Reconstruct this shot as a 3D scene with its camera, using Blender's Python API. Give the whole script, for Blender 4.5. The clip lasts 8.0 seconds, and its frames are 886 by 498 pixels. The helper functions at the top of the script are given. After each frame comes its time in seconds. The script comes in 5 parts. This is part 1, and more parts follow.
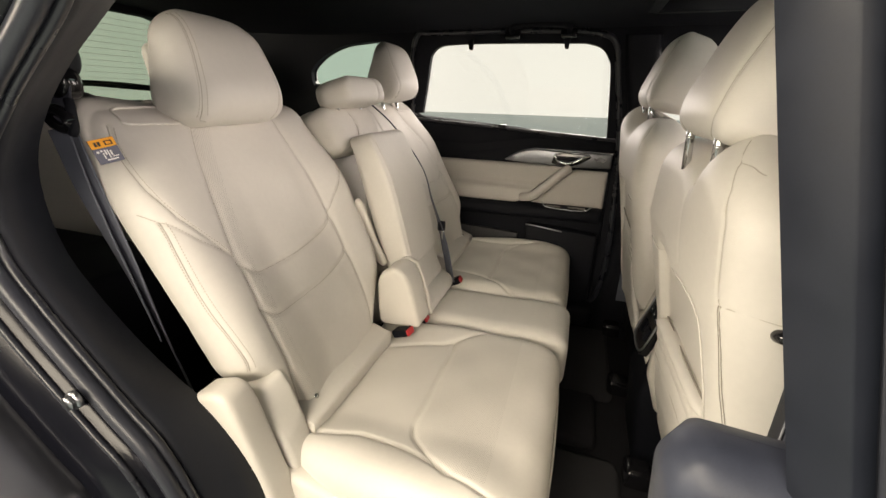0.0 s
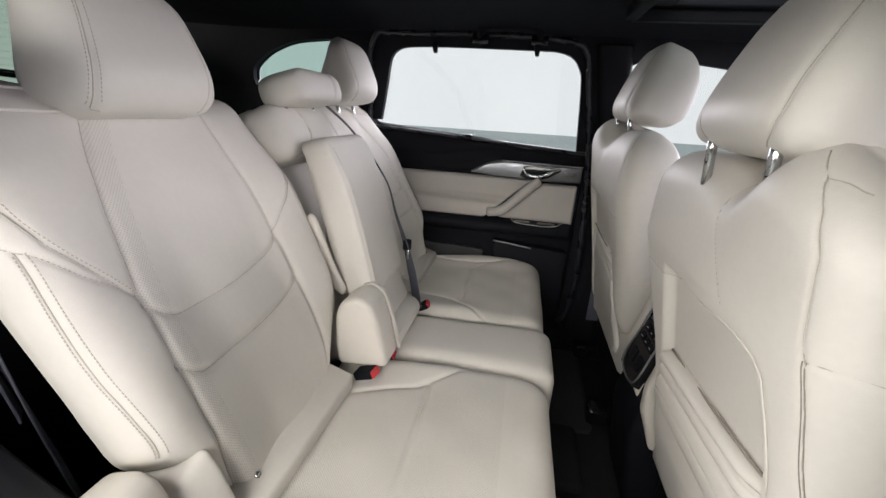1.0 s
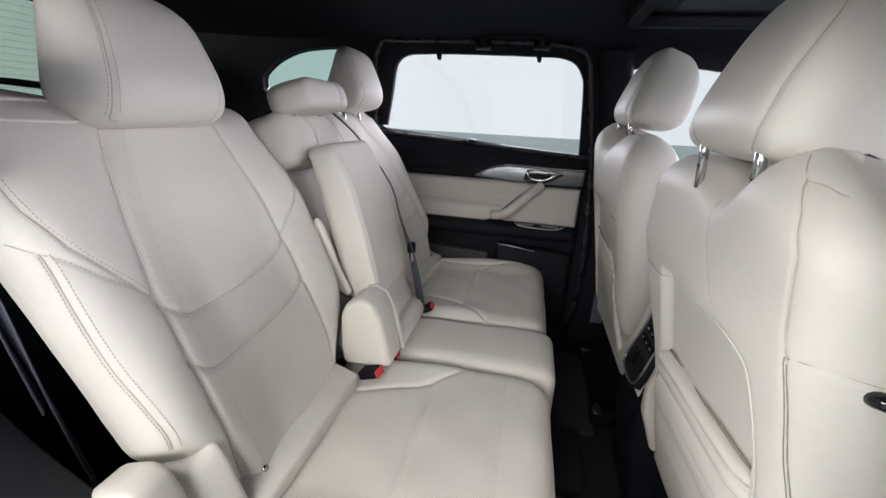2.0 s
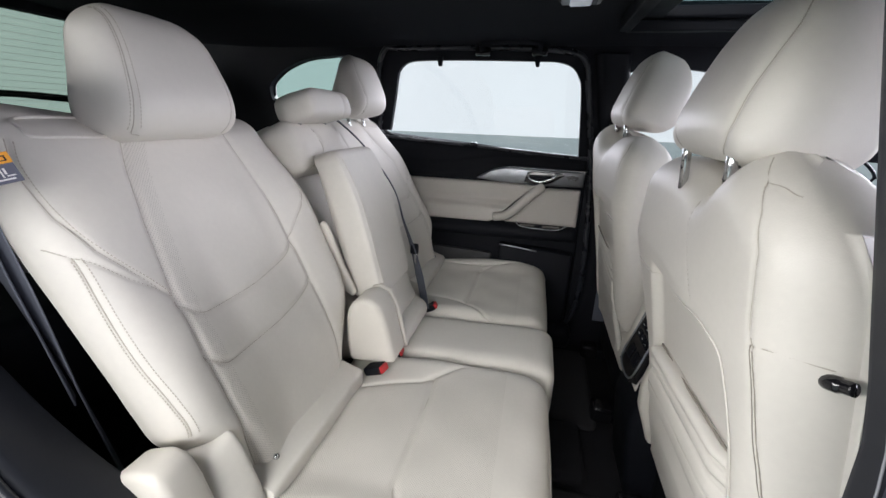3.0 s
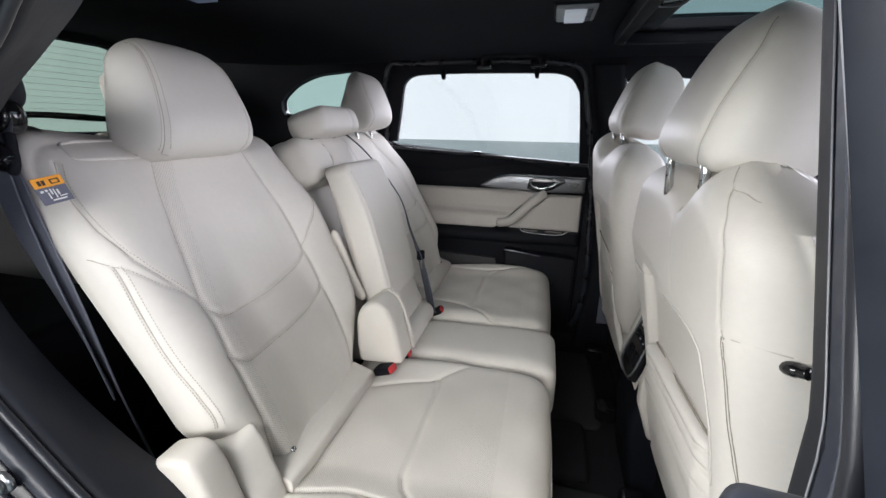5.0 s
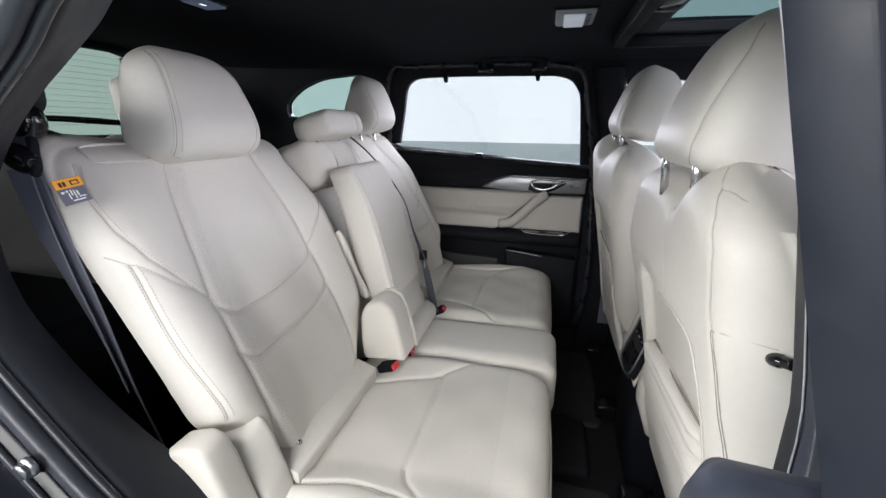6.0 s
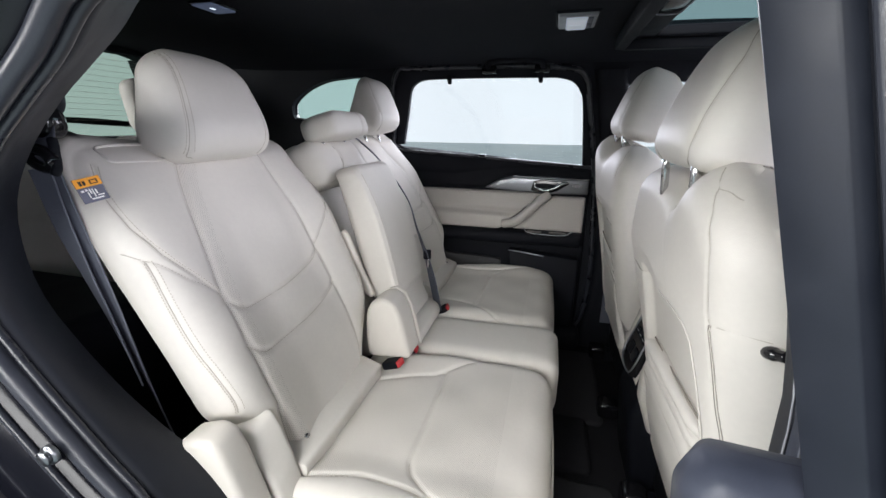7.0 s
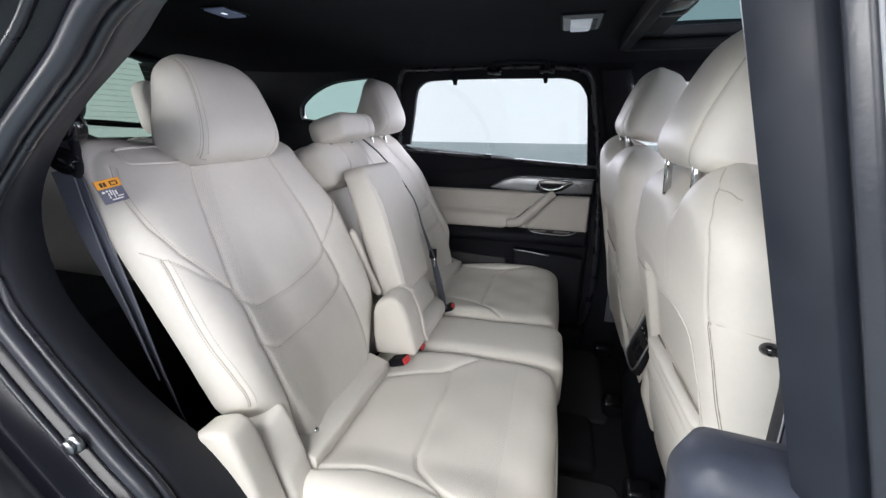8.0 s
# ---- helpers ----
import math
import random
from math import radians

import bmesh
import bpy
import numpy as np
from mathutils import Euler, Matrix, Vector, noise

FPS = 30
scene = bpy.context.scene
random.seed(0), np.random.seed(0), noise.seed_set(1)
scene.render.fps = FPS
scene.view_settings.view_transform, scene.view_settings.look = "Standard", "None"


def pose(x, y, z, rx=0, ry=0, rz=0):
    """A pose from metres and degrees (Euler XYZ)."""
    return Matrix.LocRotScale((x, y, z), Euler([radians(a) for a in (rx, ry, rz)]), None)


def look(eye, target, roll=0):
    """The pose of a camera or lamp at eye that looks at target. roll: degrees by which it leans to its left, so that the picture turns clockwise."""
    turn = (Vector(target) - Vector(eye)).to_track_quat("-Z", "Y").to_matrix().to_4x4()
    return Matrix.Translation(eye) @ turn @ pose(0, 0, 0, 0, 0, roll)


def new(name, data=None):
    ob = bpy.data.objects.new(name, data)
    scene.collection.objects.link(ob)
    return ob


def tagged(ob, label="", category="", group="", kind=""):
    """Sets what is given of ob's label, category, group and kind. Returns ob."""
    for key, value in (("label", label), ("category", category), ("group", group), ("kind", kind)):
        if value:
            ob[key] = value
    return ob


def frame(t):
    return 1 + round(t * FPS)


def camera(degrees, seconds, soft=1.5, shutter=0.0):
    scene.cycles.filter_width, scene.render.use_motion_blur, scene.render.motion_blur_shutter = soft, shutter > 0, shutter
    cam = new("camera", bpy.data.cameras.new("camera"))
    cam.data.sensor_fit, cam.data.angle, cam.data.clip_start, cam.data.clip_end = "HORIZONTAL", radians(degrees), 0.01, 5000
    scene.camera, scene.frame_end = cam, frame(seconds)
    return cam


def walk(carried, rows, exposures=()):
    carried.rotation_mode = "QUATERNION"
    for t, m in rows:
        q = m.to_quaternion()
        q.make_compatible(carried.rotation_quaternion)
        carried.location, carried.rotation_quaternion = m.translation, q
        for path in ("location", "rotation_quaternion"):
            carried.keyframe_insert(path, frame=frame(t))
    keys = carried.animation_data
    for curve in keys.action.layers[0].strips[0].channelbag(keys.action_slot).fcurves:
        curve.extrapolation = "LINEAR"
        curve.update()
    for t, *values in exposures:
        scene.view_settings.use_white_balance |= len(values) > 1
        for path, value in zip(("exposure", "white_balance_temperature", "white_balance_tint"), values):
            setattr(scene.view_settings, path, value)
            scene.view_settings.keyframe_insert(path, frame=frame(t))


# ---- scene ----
cam = camera(96.4, 8.0)
PATH = [
    (0, (0.458, -1.046, 0.945), (-0.12, 0.73, 0.231), 1.4),
    (0.5, (0.384, -0.953, 0.922), (-0.019, 0.883, 0.239), 3.1),
    (1, (0.368, -0.921, 0.918), (0.025, 0.94, 0.27), 3.5),
    (1.5, (0.373, -0.926, 0.919), (0.014, 0.936, 0.284), 3.4),
    (3, (0.407, -0.972, 0.934), (-0.012, 0.88, 0.308), 2.0),
    (3.5, (0.415, -0.983, 0.939), (-0.015, 0.869, 0.319), 1.6),
    (4, (0.417, -0.995, 0.942), (-0.025, 0.857, 0.332), 1.3),
    (4.5, (0.423, -1.006, 0.946), (-0.031, 0.846, 0.344), 1.0),
    (6, (0.437, -1.038, 0.95), (-0.043, 0.812, 0.362), 0.6),
    (6.5, (0.439, -1.046, 0.951), (-0.047, 0.803, 0.365), 0.6),
    (7, (0.438, -1.056, 0.95), (-0.055, 0.792, 0.367), 0.6),
    (7.5, (0.438, -1.065, 0.953), (-0.065, 0.78, 0.369), 0.5),
    (8, (0.44, -1.072, 0.954), (-0.077, 0.77, 0.368), 0.4),
]
EXPOSURES = [(0.0, 0.16, 8200, 12), (0.3, 0.14, 7350, 12), (0.6, 0.10, 6900, 12), (1.0, 0.08, 6750, 13), (1.7, 0.08, 6550, 13), (3.0, 0.10, 6400, 12), (4.7, 0.15, 6350, 12), (5.8, 0.2, 6350, 12), (8.0, 0.2, 6300, 12)]
walk(cam, [(t, look(eye, target, roll)) for t, eye, target, roll in PATH], EXPOSURES)

# ---- world and studio light ----
world = bpy.data.worlds.new("studio_world")
scene.world = world
world.use_nodes = True
world.node_tree.nodes["Background"].inputs[0].default_value = (0.90, 0.96, 1.0, 1)
world.node_tree.nodes["Background"].inputs[1].default_value = 0.88


def softbox(name, eye, target, size_x, size_y, power, color):
    data = bpy.data.lights.new(name, "AREA")
    data.shape, data.size, data.size_y, data.energy, data.color = "RECTANGLE", size_x, size_y, power, color
    ob = new(name, data)
    ob.matrix_world = look(eye, target)
    return ob


WARM, COOL = (1.0, 0.995, 0.955), (1.0, 0.985, 1.09)
softbox("studio_softbox", (3.0, -2.45, 1.25), (-0.2, -0.45, 0.98), 1.8, 0.8, 45, COOL)
softbox("studio_side_softbox", (0.2, -3.5, 1.72), (0.2, 0.0, 0.7), 2.8, 1.1, 104, WARM)
softbox("studio_low_softbox", (-3.0, -2.6, 1.35), (0.5, -0.5, 0.95), 1.5, 1.2, 112, WARM)
softbox("studio_top_softbox", (-1.0, -2.1, 3.1), (0.25, -0.4, 0.4), 2.4, 0.9, 112, WARM)
softbox("studio_far_softbox", (-0.8, 3.8, 1.4), (0.5, -0.2, 0.95), 3.8, 1.6, 80, COOL)
softbox("studio_front_softbox", (4.6, 2.4, 2.0), (0.0, -0.2, 0.8), 5.0, 2.6, 365, COOL)

# ---- materials ----


def nodes_of(name):
    m = bpy.data.materials.new(name)
    m.use_nodes = True
    t = m.node_tree
    return m, t, t.nodes["Principled BSDF"]


def link(t, a, b):
    t.links.new(a, b)


def add(t, kind, **values):
    n = t.nodes.new(kind)
    for k, v in values.items():
        n.inputs[k].default_value = v
    return n


def surface(name, color, rough=0.5, metal=0.0, var=0.12, var_scale=6.0, grain=0.0, grain_scale=400.0, cell=0.0,
            cell_scale=700.0, coat=0.0, spec=0.5, rough_var=0.08, second=None):
    """Colour varied at two scales, roughness varied, fine relief of noise and of cells."""
    m, t, b = nodes_of(name)
    co = add(t, "ShaderNodeTexCoord")
    big = add(t, "ShaderNodeTexNoise", Scale=var_scale, Detail=5.0, Roughness=0.6)
    link(t, co.outputs["Object"], big.inputs["Vector"])
    small = add(t, "ShaderNodeTexNoise", Scale=var_scale * 22, Detail=3.0)
    link(t, co.outputs["Object"], small.inputs["Vector"])
    mixn = add(t, "ShaderNodeMath")
    mixn.operation = "MULTIPLY_ADD"
    link(t, small.outputs["Fac"], mixn.inputs[0])
    mixn.inputs[1].default_value = 0.35
    link(t, big.outputs["Fac"], mixn.inputs[2])
    ramp = add(t, "ShaderNodeMapRange")
    for i, v in ((1, 0.4), (2, 0.95), (3, 0.0), (4, 1.0)):
        ramp.inputs[i].default_value = v
    link(t, mixn.outputs[0], ramp.inputs[0])
    mc = add(t, "ShaderNodeMix")
    mc.data_type = "RGBA"
    dark = second or tuple(c * (1 - var) for c in color)
    mc.inputs["A"].default_value = (*dark, 1)
    mc.inputs["B"].default_value = (*color, 1)
    link(t, ramp.outputs[0], mc.inputs["Factor"])
    link(t, mc.outputs["Result"], b.inputs["Base Color"])
    rr = add(t, "ShaderNodeMapRange")
    for i, v in ((1, 0.3), (2, 0.7), (3, max(0.02, rough - rough_var)), (4, min(1, rough + rough_var))):
        rr.inputs[i].default_value = v
    link(t, big.outputs["Fac"], rr.inputs[0])
    link(t, rr.outputs[0], b.inputs["Roughness"])
    b.inputs["Metallic"].default_value = metal
    b.inputs["Specular IOR Level"].default_value = spec
    if coat:
        b.inputs["Coat Weight"].default_value = coat
        b.inputs["Coat Roughness"].default_value = 0.03
    last = None
    if grain:
        n = add(t, "ShaderNodeTexNoise", Scale=grain_scale, Detail=4.0)
        link(t, co.outputs["Object"], n.inputs["Vector"])
        bump = add(t, "ShaderNodeBump", Strength=grain, Distance=0.002)
        link(t, n.outputs["Fac"], bump.inputs["Height"])
        last = bump
    if cell:
        v = add(t, "ShaderNodeTexVoronoi", Scale=cell_scale)
        link(t, co.outputs["Object"], v.inputs["Vector"])
        bump = add(t, "ShaderNodeBump", Strength=cell, Distance=0.001)
        link(t, v.outputs["Distance"], bump.inputs["Height"])
        if last:
            link(t, last.outputs[0], bump.inputs["Normal"])
        last = bump
    if last:
        link(t, last.outputs[0], b.inputs["Normal"])
    return m


CREAM = (0.70, 0.67, 0.62)
leather = surface("cream_leather", CREAM, 0.52, var=0.10, var_scale=5, grain=0.035, grain_scale=45, cell=0.09, cell_scale=650)
leather_light = surface("cream_leather_bolster", (0.72, 0.69, 0.64), 0.50, var=0.08, var_scale=4, grain=0.035, grain_scale=40, cell=0.09, cell_scale=650)
thread = surface("cream_thread", (0.50, 0.455, 0.39), 0.7, var=0.2, var_scale=300)
# dark line colour; on the map pocket it stands for shade in the folds
seam_dark = surface("dark_line_fold_shade", (0.30, 0.27, 0.23), 0.8, var=0.2, var_scale=200)
seam_cord = surface("seam_cord", (0.50, 0.46, 0.40), 0.8, var=0.2, var_scale=200)
cream_plastic = surface("cream_plastic", (0.69, 0.655, 0.60), 0.42, var=0.06, var_scale=7, grain=0.12, grain_scale=900)
cream_vinyl_door = surface("cream_vinyl", (0.53, 0.50, 0.465), 0.5, var=0.08, var_scale=5, cell=0.2, cell_scale=600)
black_plastic = surface("black_grained_plastic", (0.006, 0.007, 0.011), 0.66, var=0.25, var_scale=8, grain=0.25, grain_scale=900, spec=0.18)
frame_plastic = surface("dark_frame_plastic", (0.0115, 0.0145, 0.023), 0.50, var=0.35, var_scale=34, grain=0.06, grain_scale=2400, rough_var=0.10, spec=0.35)
dark_trim = surface("dark_trim_plastic", (0.016, 0.0185, 0.026), 0.56, var=0.25, var_scale=9, grain=0.12, grain_scale=2200, spec=0.3)
grey_trim = surface("charcoal_pillar_plastic", (0.034, 0.040, 0.060), 0.48, var=0.30, var_scale=34, grain=0.05, grain_scale=2400, rough_var=0.10)
headliner_mat = surface("charcoal_headliner_fabric", (0.019, 0.0205, 0.026), 0.95, var=0.2, var_scale=10, grain=0.5, grain_scale=1500, spec=0.1)
carpet = surface("black_carpet", (0.020, 0.020, 0.023), 1.0, var=0.4, var_scale=14, grain=1.0, grain_scale=900, spec=0.1)
mat_rubber = surface("black_floor_mat", (0.034, 0.034, 0.038), 0.85, var=0.3, var_scale=16, grain=0.6, grain_scale=700, spec=0.25)
seal_rubber = surface("grey_rubber_seal", (0.028, 0.031, 0.041), 0.36, var=0.2, var_scale=20, grain=0.1, grain_scale=300)
rubber = surface("black_rubber_seal", (0.021, 0.023, 0.030), 0.30, var=0.2, var_scale=20, grain=0.1, grain_scale=300)
paint = surface("dark_metallic_car_paint", (0.15, 0.155, 0.18), 0.30, metal=0.9, var=0.15, var_scale=3, coat=0.3, rough_var=0.04, spec=0.5)
jamb_paint = surface("black_jamb_paint", (0.006, 0.0065, 0.010), 0.21, var=0.2, var_scale=5, spec=0.35, grain=0.04, grain_scale=60)
satin = surface("satin_dark_metal", (0.30, 0.31, 0.33), 0.34, metal=1.0, var=0.12, var_scale=12, grain=0.05, grain_scale=800)
chrome = surface("chrome", (0.58, 0.59, 0.60), 0.17, metal=1.0, var=0.05, var_scale=8, rough_var=0.05)
gloss_black = surface("gloss_black_plastic", (0.010, 0.010, 0.012), 0.12, var=0.2, var_scale=8, rough_var=0.05)
webbing = surface("grey_belt_webbing", (0.105, 0.115, 0.145), 0.55, var=0.25, var_scale=14, grain=0.4, grain_scale=1200)
red_plastic = surface("red_buckle_plastic", (0.55, 0.03, 0.035), 0.4, var=0.1, var_scale=30)
orange_print = surface("orange_label_print", (0.85, 0.36, 0.03), 0.6, var=0.05, var_scale=40)
grey_print = surface("slate_label_print", (0.11, 0.115, 0.16), 0.6, var=0.08, var_scale=40)
white_print = surface("white_label_print", (0.75, 0.75, 0.75), 0.6, var=0.05, var_scale=40)
dark_print = surface("dark_label_print", (0.03, 0.02, 0.01), 0.6, var=0.05, var_scale=40)
light_block_mat = surface("dark_light_block", (0.16, 0.165, 0.18), 0.8, var=0.15, var_scale=0.5)
studio_floor_mat = surface("grey_studio_floor", (0.27, 0.33, 0.33), 0.55, var=0.12, var_scale=0.6, grain=0.1, grain_scale=40)
lamp_housing = surface("pale_lamp_housing", (0.30, 0.31, 0.34), 0.35, var=0.12, var_scale=30)
pocket_net = surface("dark_speaker_grille", (0.03, 0.03, 0.033), 0.6, var=0.2, var_scale=30, cell=0.8, cell_scale=350)


def perforated(name, color):
    """Leather with a staggered grid of fine holes, in the panel's own across and along directions."""
    m = surface(name, color, 0.48, var=0.09, var_scale=5, cell=0.2, cell_scale=650)
    t = m.node_tree
    b = t.nodes["Principled BSDF"]
    uv = add(t, "ShaderNodeUVMap")
    sep = add(t, "ShaderNodeSeparateXYZ")
    link(t, uv.outputs[0], sep.inputs[0])

    def m2(op, a, bb):
        n = t.nodes.new("ShaderNodeMath")
        n.operation = op
        for i, v in enumerate((a, bb)):
            if isinstance(v, (int, float)):
                n.inputs[i].default_value = v
            else:
                link(t, v, n.inputs[i])
        return n.outputs[0]
    step = 0.0046
    a = m2("DIVIDE", m2("ADD", sep.outputs[0], sep.outputs[1]), step)
    c = m2("DIVIDE", m2("SUBTRACT", sep.outputs[0], sep.outputs[1]), step)
    fa = m2("SUBTRACT", m2("FRACT", a, 0), 0.5)
    fc = m2("SUBTRACT", m2("FRACT", c, 0), 0.5)
    r = m2("POWER", m2("ADD", m2("MULTIPLY", fa, fa), m2("MULTIPLY", fc, fc)), 0.5)
    hole = m2("LESS_THAN", r, 0.22)
    old = b.inputs["Base Color"].links[0].from_socket
    mx = add(t, "ShaderNodeMix")
    mx.data_type = "RGBA"
    link(t, m2("MULTIPLY", hole, 0.38), mx.inputs["Factor"])
    link(t, old, mx.inputs["A"])
    mx.inputs["B"].default_value = (0.16, 0.14, 0.12, 1)
    link(t, mx.outputs["Result"], b.inputs["Base Color"])
    return m


leather_perf = perforated("perforated_cream_leather", (0.69, 0.66, 0.61))


def pane(name, tint, gloss=0.04):
    """Thin glass: coloured straight through, a weak clear reflection."""
    m = bpy.data.materials.new(name)
    m.use_nodes = True
    t = m.node_tree
    t.nodes.clear()
    out = t.nodes.new("ShaderNodeOutputMaterial")
    tr = add(t, "ShaderNodeBsdfTransparent", Color=(*tint, 1))
    gl = add(t, "ShaderNodeBsdfGlossy", Roughness=0.02)
    mx = t.nodes.new("ShaderNodeMixShader")
    mx.inputs[0].default_value = gloss
    link(t, tr.outputs[0], mx.inputs[1])
    link(t, gl.outputs[0], mx.inputs[2])
    link(t, mx.outputs[0], out.inputs[0])
    return m


clear_glass = pane("door_glass", (0.97, 0.985, 0.985))
green_glass = pane("green_tinted_glass", (0.66, 0.77, 0.735))
rear_glass = pane("rear_tinted_glass", (0.60, 0.68, 0.62))
roof_glass = pane("roof_tinted_glass", (0.47, 0.575, 0.575))


def glow(name, color, strength):
    m, t, b = nodes_of(name)
    b.inputs["Base Color"].default_value = (*color, 1)
    b.inputs["Emission Color"].default_value = (*color, 1)
    b.inputs["Emission Strength"].default_value = strength
    return m


led_lens = glow("lit_led_lens", (0.20, 0.25, 0.38), 0.16)
led = glow("lit_led", (0.80, 0.90, 1.0), 0.9)
lens_lit = glow("lit_lamp_lens", (0.80, 0.86, 0.95), 0.16)

# ---- mesh tools ----
BASES = {}


def group_at(name, x, y, z, label, category, group=""):
    ob = new(name)
    ob.location = (x, y, z)
    BASES[ob.name] = Vector((x, y, z))
    return tagged(ob, label, category, group)


def settle(ob, parent):
    if parent is not None:
        ob.parent = parent
        ob.matrix_parent_inverse = Matrix.Translation(-BASES.get(parent.name, Vector((0, 0, 0))))
    return ob


def mesh_of(name, verts, faces, mats, parent=None, label="", smooth=True, face_mats=None, uvs=None):
    me = bpy.data.meshes.new(name)
    me.from_pydata([tuple(map(float, v)) for v in verts], [], faces)
    for m in (mats if isinstance(mats, (list, tuple)) else [mats]):
        me.materials.append(m)
    if smooth:
        me.polygons.foreach_set("use_smooth", [True] * len(me.polygons))
    if face_mats is not None:
        me.polygons.foreach_set("material_index", face_mats)
    if uvs is not None:
        lay = me.uv_layers.new(name="UVMap")
        idx = np.empty(len(me.loops), dtype=np.int32)
        me.loops.foreach_get("vertex_index", idx)
        lay.data.foreach_set("uv", np.asarray(uvs, dtype=np.float32)[idx].ravel())
    me.update()
    ob = new(name, me)
    if label:
        ob["label"] = label
    return settle(ob, parent)


def part(name, bm, material, parent=None, label="", smooth=False):
    me = bpy.data.meshes.new(name)
    bmesh.ops.recalc_face_normals(bm, faces=bm.faces)
    bm.to_mesh(me)
    bm.free()
    me.materials.append(material)
    if smooth:
        me.polygons.foreach_set("use_smooth", [True] * len(me.polygons))
        me.set_sharp_from_angle(angle=radians(40))
    ob = new(name, me)
    if label:
        ob["label"] = label
    return settle(ob, parent)


def box_bm(x0, x1, y0, y1, z0, z1, bevel=0.0, seg=3):
    bm = bmesh.new()
    bmesh.ops.create_cube(bm, size=1)
    for v in bm.verts:
        v.co = Vector(((x0 + x1) / 2 + v.co.x * (x1 - x0), (y0 + y1) / 2 + v.co.y * (y1 - y0), (z0 + z1) / 2 + v.co.z * (z1 - z0)))
    if bevel:
        bmesh.ops.bevel(bm, geom=bm.edges[:], offset=bevel, segments=seg, profile=0.5, affect="EDGES")
    return bm


def prism_bm(pts, y0, y1, bevel=0.0, seg=2, axis="y"):
    """A polygon drawn in (x, z), or (y, z) for axis x, (x, y) for axis z, made solid from y0 to y1."""
    def at(p, d):
        return {"y": (p[0], d, p[1]), "x": (d, p[0], p[1]), "z": (p[0], p[1], d)}[axis]
    bm = bmesh.new()
    a = [bm.verts.new(at(p, y0)) for p in pts]
    b = [bm.verts.new(at(p, y1)) for p in pts]
    bm.faces.new(a)
    bm.faces.new(b[::-1])
    for i in range(len(pts)):
        j = (i + 1) % len(pts)
        bm.faces.new((a[i], b[i], b[j], a[j]))
    bmesh.ops.recalc_face_normals(bm, faces=bm.faces)
    if bevel:
        bmesh.ops.bevel(bm, geom=bm.edges[:], offset=bevel, segments=seg, profile=0.5, affect="EDGES")
    return bm


def smooth_path(pts, n, closed=False):
    """n points along a Catmull-Rom curve through pts, evenly spaced."""
    p = np.array(pts, float)
    if closed:
        q = np.vstack([p[-1], p, p[0], p[1]])
    else:
        q = np.vstack([2 * p[0] - p[1], p, 2 * p[-1] - p[-2]])
    out = []
    for i in range(1, len(q) - 2):
        for s in np.linspace(0, 1, 24, endpoint=False):
            a, b, c, d = q[i - 1], q[i], q[i + 1], q[i + 2]
            out.append(0.5 * (2 * b + (c - a) * s + (2 * a - 5 * b + 4 * c - d) * s ** 2 + (3 * b - a - 3 * c + d) * s ** 3))
    out.append(q[-2])
    out = np.array(out)
    le = np.concatenate([[0], np.cumsum(np.linalg.norm(np.diff(out, axis=0), axis=1))])
    t = np.linspace(0, le[-1], n, endpoint=not closed)
    return np.stack([np.interp(t, le, out[:, k]) for k in range(out.shape[1])], 1)


def tube(name, pts, r, mat, parent=None, label="", n=40, sides=8, closed=False, flat=1.0, straight=False):
    p = np.array(pts, float) if straight else smooth_path(pts, n, closed)
    n = len(p)
    tan = np.gradient(p, axis=0) if not closed else np.roll(p, -1, 0) - np.roll(p, 1, 0)
    tan /= np.linalg.norm(tan, axis=1)[:, None]
    ref = np.array([0, 0, 1.0]) if abs(tan[:, 2]).mean() < 0.9 else np.array([1.0, 0, 0])
    a = np.cross(tan, ref)
    a /= np.linalg.norm(a, axis=1)[:, None] + 1e-9
    b = np.cross(a, tan)
    ang = np.linspace(0, 2 * math.pi, sides, endpoint=False)
    rr = np.full(n, r) if np.isscalar(r) else np.array(r)
    v = p[:, None] + rr[:, None, None] * (np.cos(ang)[None, :, None] * a[:, None] * flat + np.sin(ang)[None, :, None] * b[:, None])
    v = v.reshape(-1, 3)
    f = []
    for i in range(n if closed else n - 1):
        for j in range(sides):
            i2, j2 = (i + 1) % n, (j + 1) % sides
            f.append((i * sides + j, i * sides + j2, i2 * sides + j2, i2 * sides + j))
    if not closed:
        f += [tuple(range(sides))[::-1], tuple((n - 1) * sides + j for j in range(sides))]
    return mesh_of(name, v, f, mat, parent, label)


